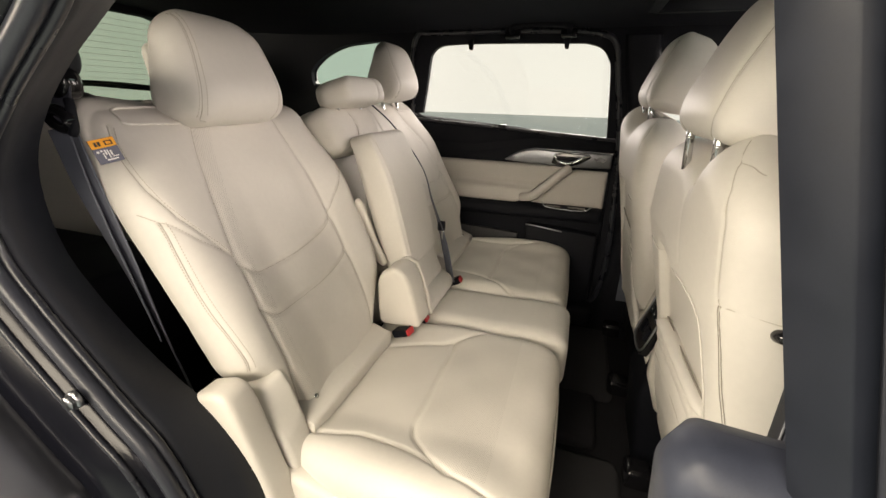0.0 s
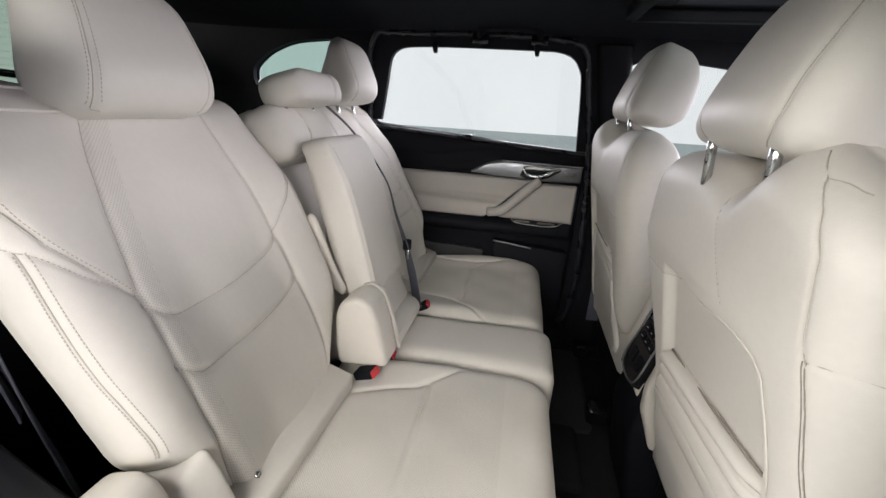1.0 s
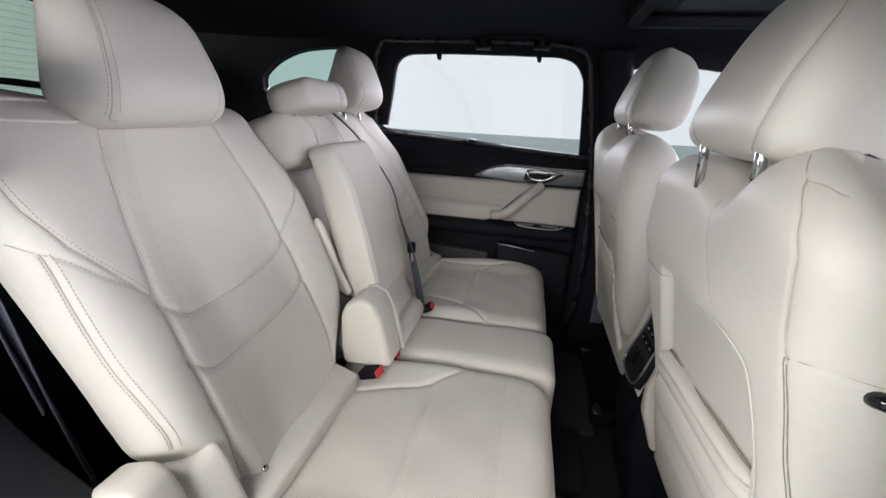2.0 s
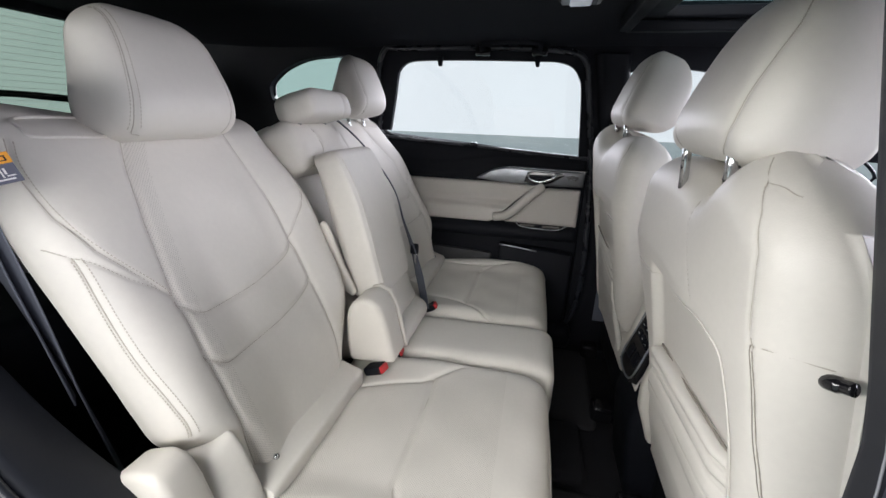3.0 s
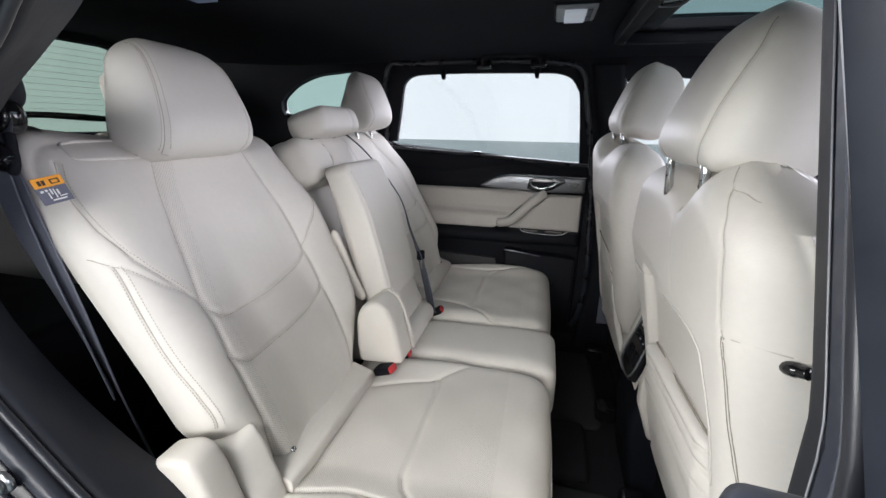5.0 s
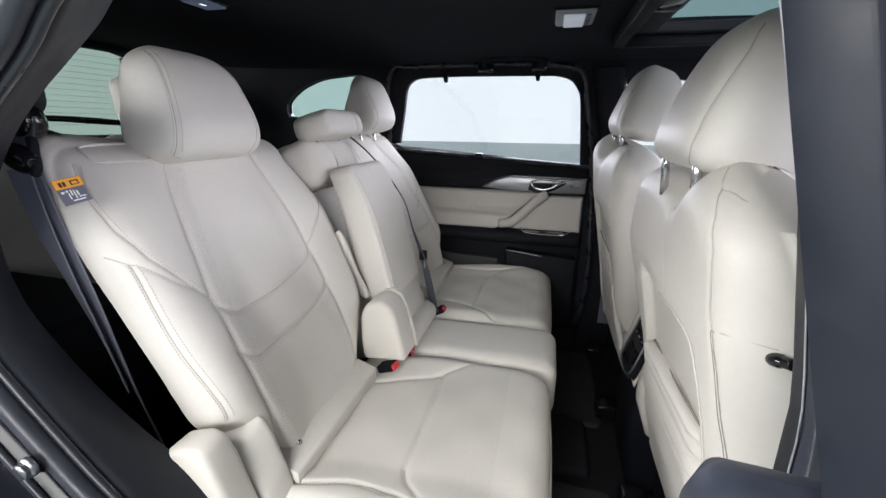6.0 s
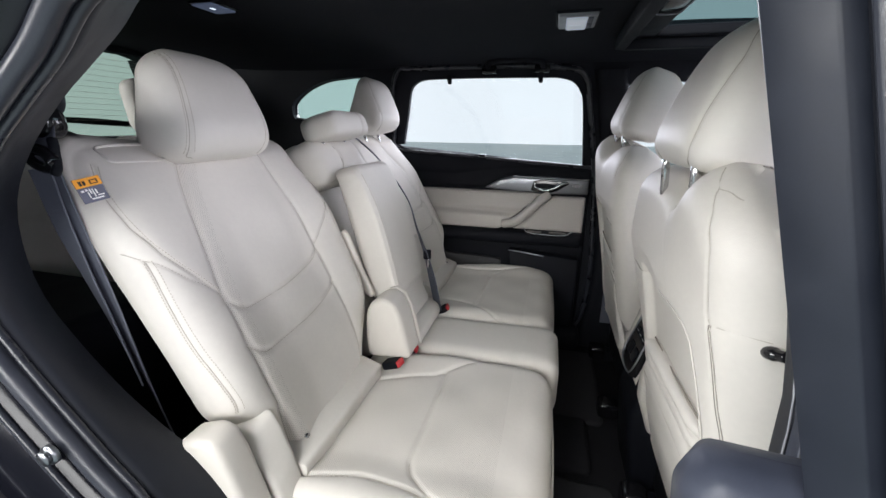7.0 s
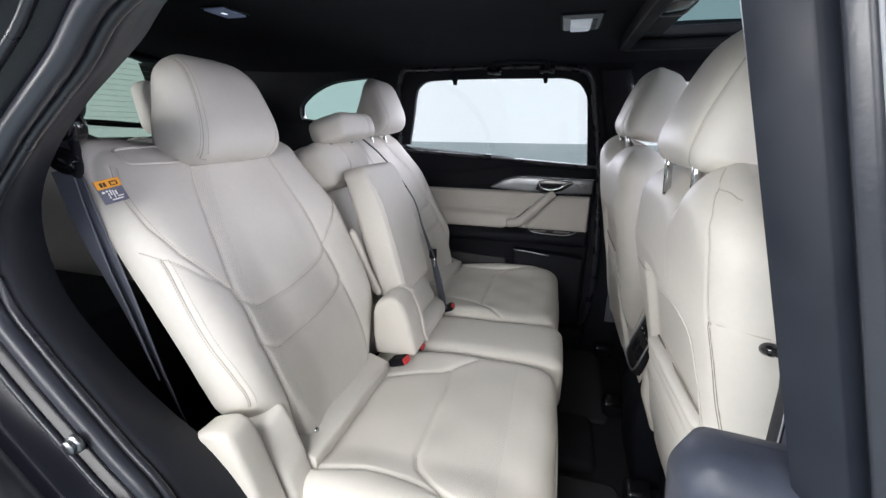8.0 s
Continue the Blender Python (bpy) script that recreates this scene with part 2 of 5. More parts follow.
def strap(name, pts, across, width, mat, parent=None, label="", n=50, thick=0.0014):
    """A flat woven strap along pts, its width along the directions across (one, or one a point)."""
    p = smooth_path(pts, n)
    ac = np.array(across, float)
    if ac.ndim == 1:
        ac = np.repeat(ac[None], len(pts), 0)
    ac = np.stack([np.interp(np.linspace(0, 1, n), np.linspace(0, 1, len(pts)), ac[:, k]) for k in range(3)], 1)
    tan = np.gradient(p, axis=0)
    tan /= np.linalg.norm(tan, axis=1)[:, None]
    ac -= (ac * tan).sum(1)[:, None] * tan
    ac /= np.linalg.norm(ac, axis=1)[:, None]
    nor = np.cross(tan, ac)
    cols = [(-0.5, 0), (-0.46, 1), (-0.4, .55), (0.4, .55), (0.46, 1), (0.5, 0), (0.46, -1), (-0.46, -1)]
    v = np.stack([p + ac * width * c + nor * thick * h for c, h in cols], 1).reshape(-1, 3)
    k = len(cols)
    f = [(i * k + j, i * k + (j + 1) % k, (i + 1) * k + (j + 1) % k, (i + 1) * k + j) for i in range(n - 1) for j in range(k)]
    f += [tuple(range(k))[::-1], tuple((n - 1) * k + j for j in range(k))]
    return mesh_of(name, v, f, mat, parent, label, smooth=False)


def seg_dist(u, v, line):
    d = np.full(u.shape, 9.0)
    for (a, b), (c, e) in zip(line[:-1], line[1:]):
        wx, wy = c - a, e - b
        k = np.clip(((u - a) * wx + (v - b) * wy) / (wx * wx + wy * wy + 1e-12), 0, 1)
        d = np.minimum(d, np.hypot(u - a - k * wx, v - b - k * wy))
    return d


class Pad:
    """A stuffed, upholstered shape. u runs across, v along, w out of the show face; lo(v) and hi(v) bound u."""

    def __init__(self, org, U, V, N, L, lo, hi, T, R, rc=(0.02, 0.02), Rb=0.02, seams=(), lift=None, shift=None, power=2.0, ends=(1, 1), back_follows=True):
        self.org, self.U, self.V, self.N = (np.array(a, float) for a in (org, U, V, N))
        self.L, self.lo, self.hi, self.T, self.R, self.rc, self.Rb = L, lo, hi, T, R, rc, Rb
        self.seams, self.lift, self.shift, self.power, self.ends, self.back_follows = seams, lift, shift, power, ends, back_follows

    def bounds(self, v):
        a, b = self.lo(v), self.hi(v)
        cut = np.zeros_like(v)
        for r, d in ((self.rc[0], v), (self.rc[1], self.L - v)):
            if r > 0:
                k = np.clip((r - d) / r, 0, 1)
                cut = np.maximum(cut, r * (1 - np.sqrt(np.maximum(0, 1 - k ** 2))))
        cut = np.minimum(cut, (b - a) / 2 - 0.004)
        return a + cut, b - cut

    def inset(self, u, v):
        a, b = self.bounds(v)
        d = np.minimum(u - a, b - u)
        p = 3.0
        parts = [np.maximum(d, 1e-5)]
        if self.ends[0]:
            parts.append(np.maximum(v, 1e-5))
        if self.ends[1]:
            parts.append(np.maximum(self.L - v, 1e-5))
        return sum(x ** -p for x in parts) ** (-1 / p)

    @staticmethod
    def rounding(d, R, q=2.0):
        k = np.clip(1 - d / R, 0, 1)
        return R * (1 - (1 - k ** q) ** (1 / q))

    def w(self, u, v):
        w = -self.rounding(self.inset(u, v), self.R, self.power)
        if self.lift:
            w = w + self.lift(u, v)
        for line, depth, sigma, puff in self.seams:
            d = seg_dist(u, v, line)
            w = w - depth * np.exp(-(d / sigma) ** 2) - puff * np.exp(-d / 0.018)
        return w

    def world(self, u, v, w):
        if self.shift:
            u, v, w = self.shift(u, v, w)
        return self.org + u[..., None] * self.U + v[..., None] * self.V + w[..., None] * self.N

    def at(self, u, v, out=0.0):
        u, v = np.atleast_1d(np.asarray(u, float)), np.atleast_1d(np.asarray(v, float))
        return self.world(u, v, self.w(u, v) + out)

    def build(self, name, mats, parent=None, label="", du=0.004, pick=None):
        nv = max(12, int(self.L / du))
        wid = float(np.max(self.hi(np.linspace(0, self.L, 20)) - self.lo(np.linspace(0, self.L, 20))))
        nu = max(12, int(wid / du))
        def spread(n):
            x = np.linspace(-1, 1, n)
            return 0.55 * x + 0.45 * np.sin(x * math.pi / 2)
        vv = (spread(nv) + 1) / 2 * self.L
        t = spread(nu)
        a, b = self.bounds(vv)
        u = (a + b)[:, None] / 2 + (b - a)[:, None] / 2 * t[None]
        v = np.repeat(vv[:, None], nu, 1)
        front = self.world(u, v, self.w(u, v))
        kb = max(8, nu // 4)
        tb = spread(kb)[::-1]
        ub = (a + b)[:, None] / 2 + (b - a)[:, None] / 2 * tb[None]
        vb = np.repeat(vv[:, None], kb, 1)
        wb = -self.T + self.rounding(self.inset(ub, vb), self.Rb)
        if self.lift and self.back_follows:
            base = self.lift(np.clip(ub, a[:, None] + self.R, b[:, None] - self.R), vb)
            wb = wb + base * (np.abs(tb)[None] > 0.97)
        back = self.world(ub, vb, wb)
        n = nu + kb
        verts = np.concatenate([front, back], 1).reshape(-1, 3)
        uvs = np.concatenate([np.stack([u, v], -1), np.stack([ub, vb], -1)], 1).reshape(-1, 2)
        i = np.arange(nv - 1)[:, None] * n
        j = np.arange(n)[None]
        j2 = (j + 1) % n
        q = np.stack([i + j, i + j2, i + n + j2, i + n + j], -1).reshape(-1, 4)
        flip = np.dot(np.cross(self.U, self.V), self.N) < 0
        if flip:
            q = q[:, ::-1]
        faces = [tuple(r) for r in q.tolist()]
        c0, c1 = tuple(range(n)), tuple((nv - 1) * n + k for k in range(n))
        faces += [c0[::-1], c1] if not flip else [c0, c1[::-1]]
        fm = None
        if pick:
            uc = np.concatenate([u, ub], 1)
            um = (uc[:-1] + np.roll(uc, -1, 1)[:-1]) / 2
            vm = np.repeat(((vv[:-1] + vv[1:]) / 2)[:, None], n, 1)
            fmi = pick(um, vm).astype(int)
            fmi[:, nu:] = 0
            fm = fmi.reshape(-1).tolist() + [0, 0]
        return mesh_of(name, verts, faces, mats, parent, label, face_mats=fm, uvs=uvs)

    def stitches(self, name, lines, parent, mat=None, step=0.0046, length=0.0029, r=0.00065, out=0.0003, label=""):
        """Single stitches laid on the show face along lines of (u, v)."""
        verts, faces = [], []
        for line in lines:
            p = smooth_path(line, 200)
            le = np.concatenate([[0], np.cumsum(np.linalg.norm(np.diff(p, axis=0), axis=1))])
            s = np.arange(step, le[-1], step)
            for a, b in zip(s - length / 2, s + length / 2):
                pu = np.interp([a, b], le, p[:, 0])
                pv = np.interp([a, b], le, p[:, 1])
                e = self.at(pu, pv, out)
                d = e[1] - e[0]
                d /= np.linalg.norm(d) + 1e-9
                side = np.cross(d, self.N)
                side /= np.linalg.norm(side) + 1e-9
                up = np.cross(side, d)
                k = len(verts)
                for q in e:
                    verts += [q + side * r, q + up * r, q - side * r, q - up * r]
                faces += [(k, k + 1, k + 5, k + 4), (k + 1, k + 2, k + 6, k + 5), (k + 2, k + 3, k + 7, k + 6), (k + 3, k, k + 4, k + 7), (k + 3, k + 2, k + 1, k), (k + 4, k + 5, k + 6, k + 7)]
        return tagged(mesh_of(name, verts, faces, mat or thread, parent, label, smooth=False), kind="stuff")

    def seam_lines(self, parent, mat, r=0.0009):
        for line, depth, sigma, puff in self.seams:
            if depth > 0.002:
                lo, hi = self.bounds(np.array([p[1] for p in line]).clip(0.004, self.L - 0.004))
                pts = [(min(max(u, a + 0.004), b - 0.004), min(max(v, 0.004), self.L - 0.004)) for (u, v), a, b in zip(line, lo, hi)]
                self.cord("seam", pts, r, mat, parent, n=70, out=0.0)

    def cord(self, name, line, r, mat, parent, label="", n=80, out=0.0):
        p = smooth_path(line, n)
        return tube(name, self.at(p[:, 0], p[:, 1], out), r, mat, parent, label, sides=6, straight=True)


def const(x):
    return lambda v: np.full_like(np.asarray(v, float), x)


def curve_of(vs, us):
    """A smooth function of v through the given places."""
    p = smooth_path(list(zip(vs, us)), 120)
    return lambda v: np.interp(v, p[:, 0], p[:, 1])


def step_up(x, a, b):
    k = np.clip((x - a) / (b - a), 0, 1)
    return k * k * (3 - 2 * k)

# ---- the studio ----
bm = bmesh.new()
bmesh.ops.create_grid(bm, x_segments=4, y_segments=4, size=40)
for v in bm.verts:
    v.co.z = -0.46
tagged(part("ground", bm, studio_floor_mat), "smooth grey-green studio floor under the car", "floor", kind="structure")



# out-of-view dark wall and ceiling, added to block world light and darken paint reflections
tagged(part("wall_light_block", box_bm(-9, 9, -6.7, -6.5, -0.46, 4.2), light_block_mat), "unseen dark grey wall added opposite the open doorway to darken reflections", "wall", kind="structure")
tagged(part("ceiling_light_block", box_bm(-9, 9, -6.7, -0.4, 4.2, 4.3), light_block_mat), "unseen dark ceiling added above the open side of the car to block light", "ceiling", kind="structure")

# ---- car shell ----
def lean_in(bm, side=1):
    """Sides lean inward above the belt line."""
    for v in bm.verts:
        if v.co.z > 0.80:
            v.co.y -= side * (v.co.z - 0.80) * 0.24
    return bm


def roof_height(x, y):
    z = 1.222 - 0.045 * (abs(y) / 0.62) ** 4
    if x > 0.75:
        z -= 0.10 * (x - 0.75) ** 2
    if x < -0.5:
        z += 0.06 * (x + 0.5) ** 2
    return z


SUNROOF = (0.615, 1.18, 0.380)


def headliner():
    xs = list(np.linspace(-1.6, SUNROOF[0], 34)) + list(np.linspace(SUNROOF[0], SUNROOF[1], 8))[1:] + [1.3, 1.45]
    ys = list(np.linspace(-0.68, -SUNROOF[2], 12)) + list(np.linspace(-SUNROOF[2], SUNROOF[2], 16))[1:-1] + list(np.linspace(SUNROOF[2], 0.68, 12))
    verts = [(x, y, roof_height(x, y)) for x in xs for y in ys]
    n = len(ys)
    faces = []
    for i in range(len(xs) - 1):
        for j in range(n - 1):
            xm, ym = (xs[i] + xs[i + 1]) / 2, (ys[j] + ys[j + 1]) / 2
            if SUNROOF[0] < xm < SUNROOF[1] and abs(ym) < SUNROOF[2]:
                continue
            faces.append((i * n + j, i * n + j + 1, (i + 1) * n + j + 1, (i + 1) * n + j))
    ob = mesh_of("ceiling", verts, faces, headliner_mat)
    mod = ob.modifiers.new("thick", "SOLIDIFY")
    mod.thickness, mod.offset = 0.045, -1.0
    return tagged(ob, "black fabric headliner with a sunroof opening", "ceiling", kind="structure")


headliner()

# floor of the cabin with the sill steps
bm = box_bm(-1.6, 1.8, -0.74, 0.74, -0.06, 0.0)
tagged(part("floor", bm, carpet), "black carpeted car floor", "floor", kind="structure")
bm = box_bm(-0.05, 0.62, -0.10, 0.12, 0.0, 0.045, 0.02)
tagged(part("floor_tunnel", bm, carpet, smooth=True), "low black carpeted tunnel along the floor", "floor", kind="structure")

# far side: below the belt line
QUARTER_ARCH = [tuple(p) for p in smooth_path([(-0.745, 1.005), (-0.735, 1.045), (-0.69, 1.082), (-0.63, 1.114), (-0.54, 1.142), (-0.42, 1.154)], 22)]
DOOR_ARCH = [tuple(p) for p in smooth_path([(-0.21, 0.88), (-0.177, 1.005), (-0.158, 1.085), (-0.142, 1.115), (-0.108, 1.134), (-0.05, 1.139), (0.10, 1.141), (0.38, 1.138), (0.445, 1.135), (0.492, 1.120), (0.519, 1.088), (0.534, 1.04), (0.560, 0.81)], 70)]
far = dict(kind="structure")
bm = prism_bm([(-1.6, 0), (-0.27, 0), (-0.27, 0.88), (-0.33, 0.955), (-0.74, 0.985), (-1.6, 1.0)], 0.69, 0.80)
tagged(part("wall_far_rear", lean_in(bm), black_plastic), "black plastic side trim beside the third row", "wall", **far)
bm = prism_bm([(-1.6, 1.0), (-0.74, 0.985), *QUARTER_ARCH, (-0.34, 1.154), (-0.33, 0.955), (-0.27, 0.88), *DOOR_ARCH, (0.73, 0.81), (0.68, 1.10), (0.74, 1.13), (1.10, 1.09), (1.50, 0.84), (1.62, 0.84), (1.30, 1.25), (-1.6, 1.25)], 0.69, 0.712)
tagged(part("wall_far_pillars", lean_in(bm), black_plastic), "black pillar and roof rail trim around the side windows", "wall", **far)
bm = prism_bm([(0.60, 0), (0.73, 0), (0.73, 0.81), (0.60, 0.81)], 0.69, 0.80)
tagged(part("wall_far_pillar_foot", bm, black_plastic), "black lower middle pillar trim", "wall", **far)

# windows of the far side
def window(name, outline, y, glass, label, rim=0.006, rim_mat=None):
    bm = prism_bm(outline, y, y + 0.004)
    w = tagged(part(name, lean_in(bm), glass), label, "window", kind="structure")
    w.visible_shadow = False
    ring = []
    for x, z in outline:
        ring.append((x, y - 0.012 - (max(0, z - 0.80)) * 0.24, z))
    tube("window_seal", ring, rim, rim_mat or rubber, w, "black rubber window seal", n=90, closed=True)
    return w


DOOR_GLASS = [(-0.225, 0.865), (0.19, 0.832), (0.572, 0.795), (0.557, 0.95), (0.543, 1.06), (0.522, 1.112), (0.476, 1.141), (0.38, 1.148), (0.10, 1.151), (-0.097, 1.147), (-0.148, 1.123), (-0.168, 1.09), (-0.190, 1.005)]
window_1 = window("window_1", DOOR_GLASS, 0.722, clear_glass, "clear rear door window, closed")
window_2 = window("window_2", [(-0.735, 0.985), (-0.335, 0.955), (-0.325, 1.156), *[(x, z + 0.003) for x, z in QUARTER_ARCH[::-1]]], 0.735, green_glass, "green-tinted rear quarter window")
window_3 = window("window_3", [(0.70, 0.79), (1.52, 0.76), (1.36, 0.93), (1.10, 1.095), (0.74, 1.135), (0.68, 1.10)], 0.74, clear_glass, "clear front door window, closed")

# tail end
def slanted(pts_yz, x_low, z_low, slope, t):
    bm = bmesh.new()
    a = [bm.verts.new((x_low + (z - z_low) * slope, y, z)) for y, z in pts_yz]
    b = [bm.verts.new((x_low + (z - z_low) * slope - t, y, z)) for y, z in pts_yz]
    bm.faces.new(a)
    bm.faces.new(b[::-1])
    for i in range(len(a)):
        j = (i + 1) % len(a)
        bm.faces.new((a[i], b[i], b[j], a[j]))
    return bm


bm = slanted([(-0.56, 0.90), (0.66, 0.90), (0.72, 0.95), (0.70, 1.27), (-0.56, 1.27), (-0.60, 0.95)], -1.48, 0.90, 0.35, 0.004)
window_4 = tagged(part("window_4", bm, rear_glass), "tinted rear window with heating wires", "window", kind="structure")
window_4.visible_shadow = False
for k in range(13):
    z = 0.945 + 0.022 * k
    x = -1.478 + (z - 0.90) * 0.35
    tube("heating_wire", [(x, -0.54, z), (x, 0, z), (x, 0.68, z)], 0.00045, seam_dark, window_4, n=3, sides=4, straight=True)
tagged(part("wall_tail", box_bm(-1.62, -1.48, -0.74, 0.74, 0.0, 0.90, 0.01), black_plastic), "black tailgate trim below the rear window", "wall", kind="structure")
for s in (-1, 1):
    e = 0.12 if s > 0 else 0.0
    bm = slanted([(s * (0.58 + e), 0.88), (s * (0.74 + e), 0.88), (s * (0.74 + e), 1.30), (s * (0.54 + e), 1.30), (s * (0.60 + e), 0.95)], -1.47, 0.90, 0.35, 0.05)
    tagged(part("wall_tail_pillar", bm, black_plastic), "black rear corner pillar trim", "wall", kind="structure")
bm = slanted([(-0.70, 1.238), (0.70, 1.238), (0.70, 1.32), (-0.70, 1.32)], -1.46, 0.90, 0.35, 0.06)
tagged(part("wall_tail_header", bm, headliner_mat), "black trim above the rear window", "wall", kind="structure")
wiper = group_at("rear_wiper", -1.50, 0.1, 0.93, "black rear window wiper arm lying on the glass", "wiper")
tube("wiper_arm", [(-1.50, -0.10, 0.925), (-1.495, 0.12, 0.965), (-1.49, 0.30, 0.960), (-1.49, 0.48, 0.950)], 0.011, rubber, wiper, n=24, flat=0.6)
tube("wiper_blade", [(-1.488, 0.0, 0.972), (-1.486, 0.25, 0.972), (-1.486, 0.52, 0.955)], 0.006, rubber, wiper, n=20)

# front end, seen past the front seats
tagged(part("wall_front", box_bm(1.62, 1.74, -0.76, 0.76, 0.0, 0.80, 0.01), black_plastic), "black bulkhead behind the dashboard", "wall", kind="structure")
bm = bmesh.new()
quad = [bm.verts.new(c) for c in ((1.34, -0.62, 1.17), (1.34, 0.62, 1.17), (1.80, 0.72, 0.78), (1.80, -0.72, 0.78))]
bm.faces.new(quad)
bmesh.ops.solidify(bm, geom=bm.faces[:], thickness=0.004)
windshield = tagged(part("window_5", bm, clear_glass), "clear windscreen", "window", kind="structure")
windshield.visible_shadow = False
dash = group_at("dashboard", 1.5, 0, 0.6, "black soft-touch dashboard under the windscreen", "dashboard")
part("dash_top", prism_bm([(1.28, 0.45), (1.26, 0.66), (1.34, 0.735), (1.50, 0.76), (1.72, 0.76), (1.72, 0.45)], -0.70, 0.70, 0.015), black_plastic, dash, smooth=True)
tube("dash_trim", [(1.262, -0.66, 0.62), (1.255, 0.0, 0.63), (1.262, 0.66, 0.62)], 0.007, satin, dash, "satin metal strip", n=20)
wheel = group_at("steering_wheel", 1.15, 0.38, 0.68, "black leather steering wheel", "steering wheel")
ang = np.linspace(0, 2 * math.pi, 40, endpoint=False)
rim = [(1.13 + 0.075 * math.sin(a), 0.38 + 0.185 * math.cos(a), 0.665 + 0.168 * math.sin(a)) for a in ang]
tube("rim", rim, 0.016, black_plastic, wheel, n=80, sides=12, closed=True)
part("hub", box_bm(1.13, 1.19, 0.30, 0.46, 0.60, 0.72, 0.02), black_plastic, wheel, smooth=True)
for a in (0.0, math.pi):
    tube("spoke", [(1.15, 0.38 + 0.06 * math.cos(a), 0.665), (1.14, 0.38 + 0.18 * math.cos(a), 0.665)], 0.012, satin, wheel, n=4, straight=True)
tube("column", [(1.17, 0.38, 0.66), (1.35, 0.38, 0.58)], 0.035, black_plastic, wheel, n=4, straight=True)

mirror = group_at("door_mirror", 1.44, 0.86, 0.74, "black exterior door mirror outside the front window", "mirror")
part("housing", box_bm(1.385, 1.52, 0.82, 1.00, 0.72, 0.85, 0.035), paint, mirror, smooth=True)
part("mirror_glass", box_bm(1.378, 1.384, 0.835, 0.985, 0.735, 0.835, 0.002), chrome, mirror, "mirror glass")
part("mirror_foot", box_bm(1.42, 1.48, 0.76, 0.84, 0.72, 0.76, 0.01), black_plastic, mirror, smooth=True)

front_door = tagged(part("door_2", prism_bm([(0.735, 0.03), (1.60, 0.03), (1.60, 0.745), (1.30, 0.765), (0.735, 0.79)], 0.66, 0.79, 0.012), black_plastic, smooth=True), "black front door panel with a metal handle", "door", kind="structure")
part("insert", box_bm(0.80, 1.50, 0.645, 0.665, 0.50, 0.63, 0.015), cream_vinyl_door, front_door, "cream vinyl insert", smooth=True)
part("trim_strip", prism_bm([(0.95, 0.655), (1.52, 0.64), (1.55, 0.685), (1.2, 0.70)], 0.645, 0.665, 0.006), satin, front_door, "satin metal strip", smooth=True)
tube("door_handle", [(1.36, 0.64, 0.655), (1.42, 0.625, 0.66), (1.49, 0.635, 0.675)], 0.009, chrome, front_door, "chrome handle", n=16)

# far rear door
door = tagged(part("door_1", prism_bm([(-0.27, 0.04), (0.60, 0.04), (0.60, 0.795), (0.19, 0.832), (-0.27, 0.868)], 0.705, 0.80, 0.008), black_plastic, smooth=True),
              "closed rear door with black upper trim, cream inserts and metal handle", "door", kind="structure")
upper = Pad((0, 0.70, 0), (1, 0, 0), (0, 0, 1), (0, -1, 0), 0.118, const(-0.27), const(0.592), 0.03, 0.02, rc=(0.01, 0.01), Rb=0.004,
            shift=lambda u, v, w: (u, v + 0.688 + (0.60 - u) * (0.066 * v / 0.118), w),
            seams=[([(-0.27, 0.035), (0.02, 0.040), (0.16, 0.060), (0.27, 0.078), (0.40, 0.082), (0.59, 0.080)], 0.010, 0.010, 0.004)])
upper.build("upper_trim", black_plastic, door, "black soft upper trim", du=0.007)
part("belt_strip", prism_bm([(-0.27, 0.850), (0.19, 0.824), (0.594, 0.796), (0.594, 0.808), (0.19, 0.834), (-0.27, 0.861)], 0.682, 0.716, 0.003), rubber, door, "black rubber window strip", smooth=True)
part("strip_clip", box_bm(0.13, 0.16, 0.676, 0.70, 0.832, 0.845, 0.003), gloss_black, door)
bez = part("bezel", prism_bm([(0.165, 0.706), (0.225, 0.742), (0.285, 0.757), (0.592, 0.752), (0.592, 0.694), (0.40, 0.690), (0.25, 0.698)], 0.655, 0.69, 0.007, 3), satin, door, "dark satin metal bezel", smooth=True)
part("bezel_edge", prism_bm([(0.29, 0.762), (0.592, 0.757), (0.592, 0.752), (0.285, 0.757)], 0.652, 0.668, 0.001), chrome, bez, "thin bright strip")
part("handle_recess", prism_bm([(0.362, 0.705), (0.372, 0.742), (0.40, 0.748), (0.505, 0.745), (0.515, 0.735), (0.47, 0.706), (0.44, 0.696), (0.385, 0.697)], 0.650, 0.660, 0.003, 3), gloss_black, bez, smooth=True)
tube("door_handle", [(0.374, 0.644, 0.738), (0.385, 0.640, 0.718), (0.420, 0.637, 0.709), (0.455, 0.637, 0.717), (0.485, 0.640, 0.736), (0.508, 0.645, 0.741)], [0.0035] * 6 + [0.0062] * 18 + [0.0055] * 6, chrome, bez, "chrome handle", n=30)
# cream insert: rear part with armrest, front square
ins = Pad((0, 0.70, 0), (1, 0, 0), (0, 0, 1), (0, -1, 0), 0.165, const(-0.26), curve_of([0, 0.06, 0.12, 0.165], [0.24, 0.30, 0.37, 0.42]), 0.04, 0.014, rc=(0.02, 0.006), Rb=0.004,
          lift=lambda u, v: 0.016 + 0.030 * (1 - step_up(v, 0.055, 0.10)),
          seams=[([(-0.26, 0.088), (0.15, 0.075), (0.30, 0.07)], 0.006, 0.006, 0.003)],
          shift=lambda u, v, w: (u, v + 0.525, w))
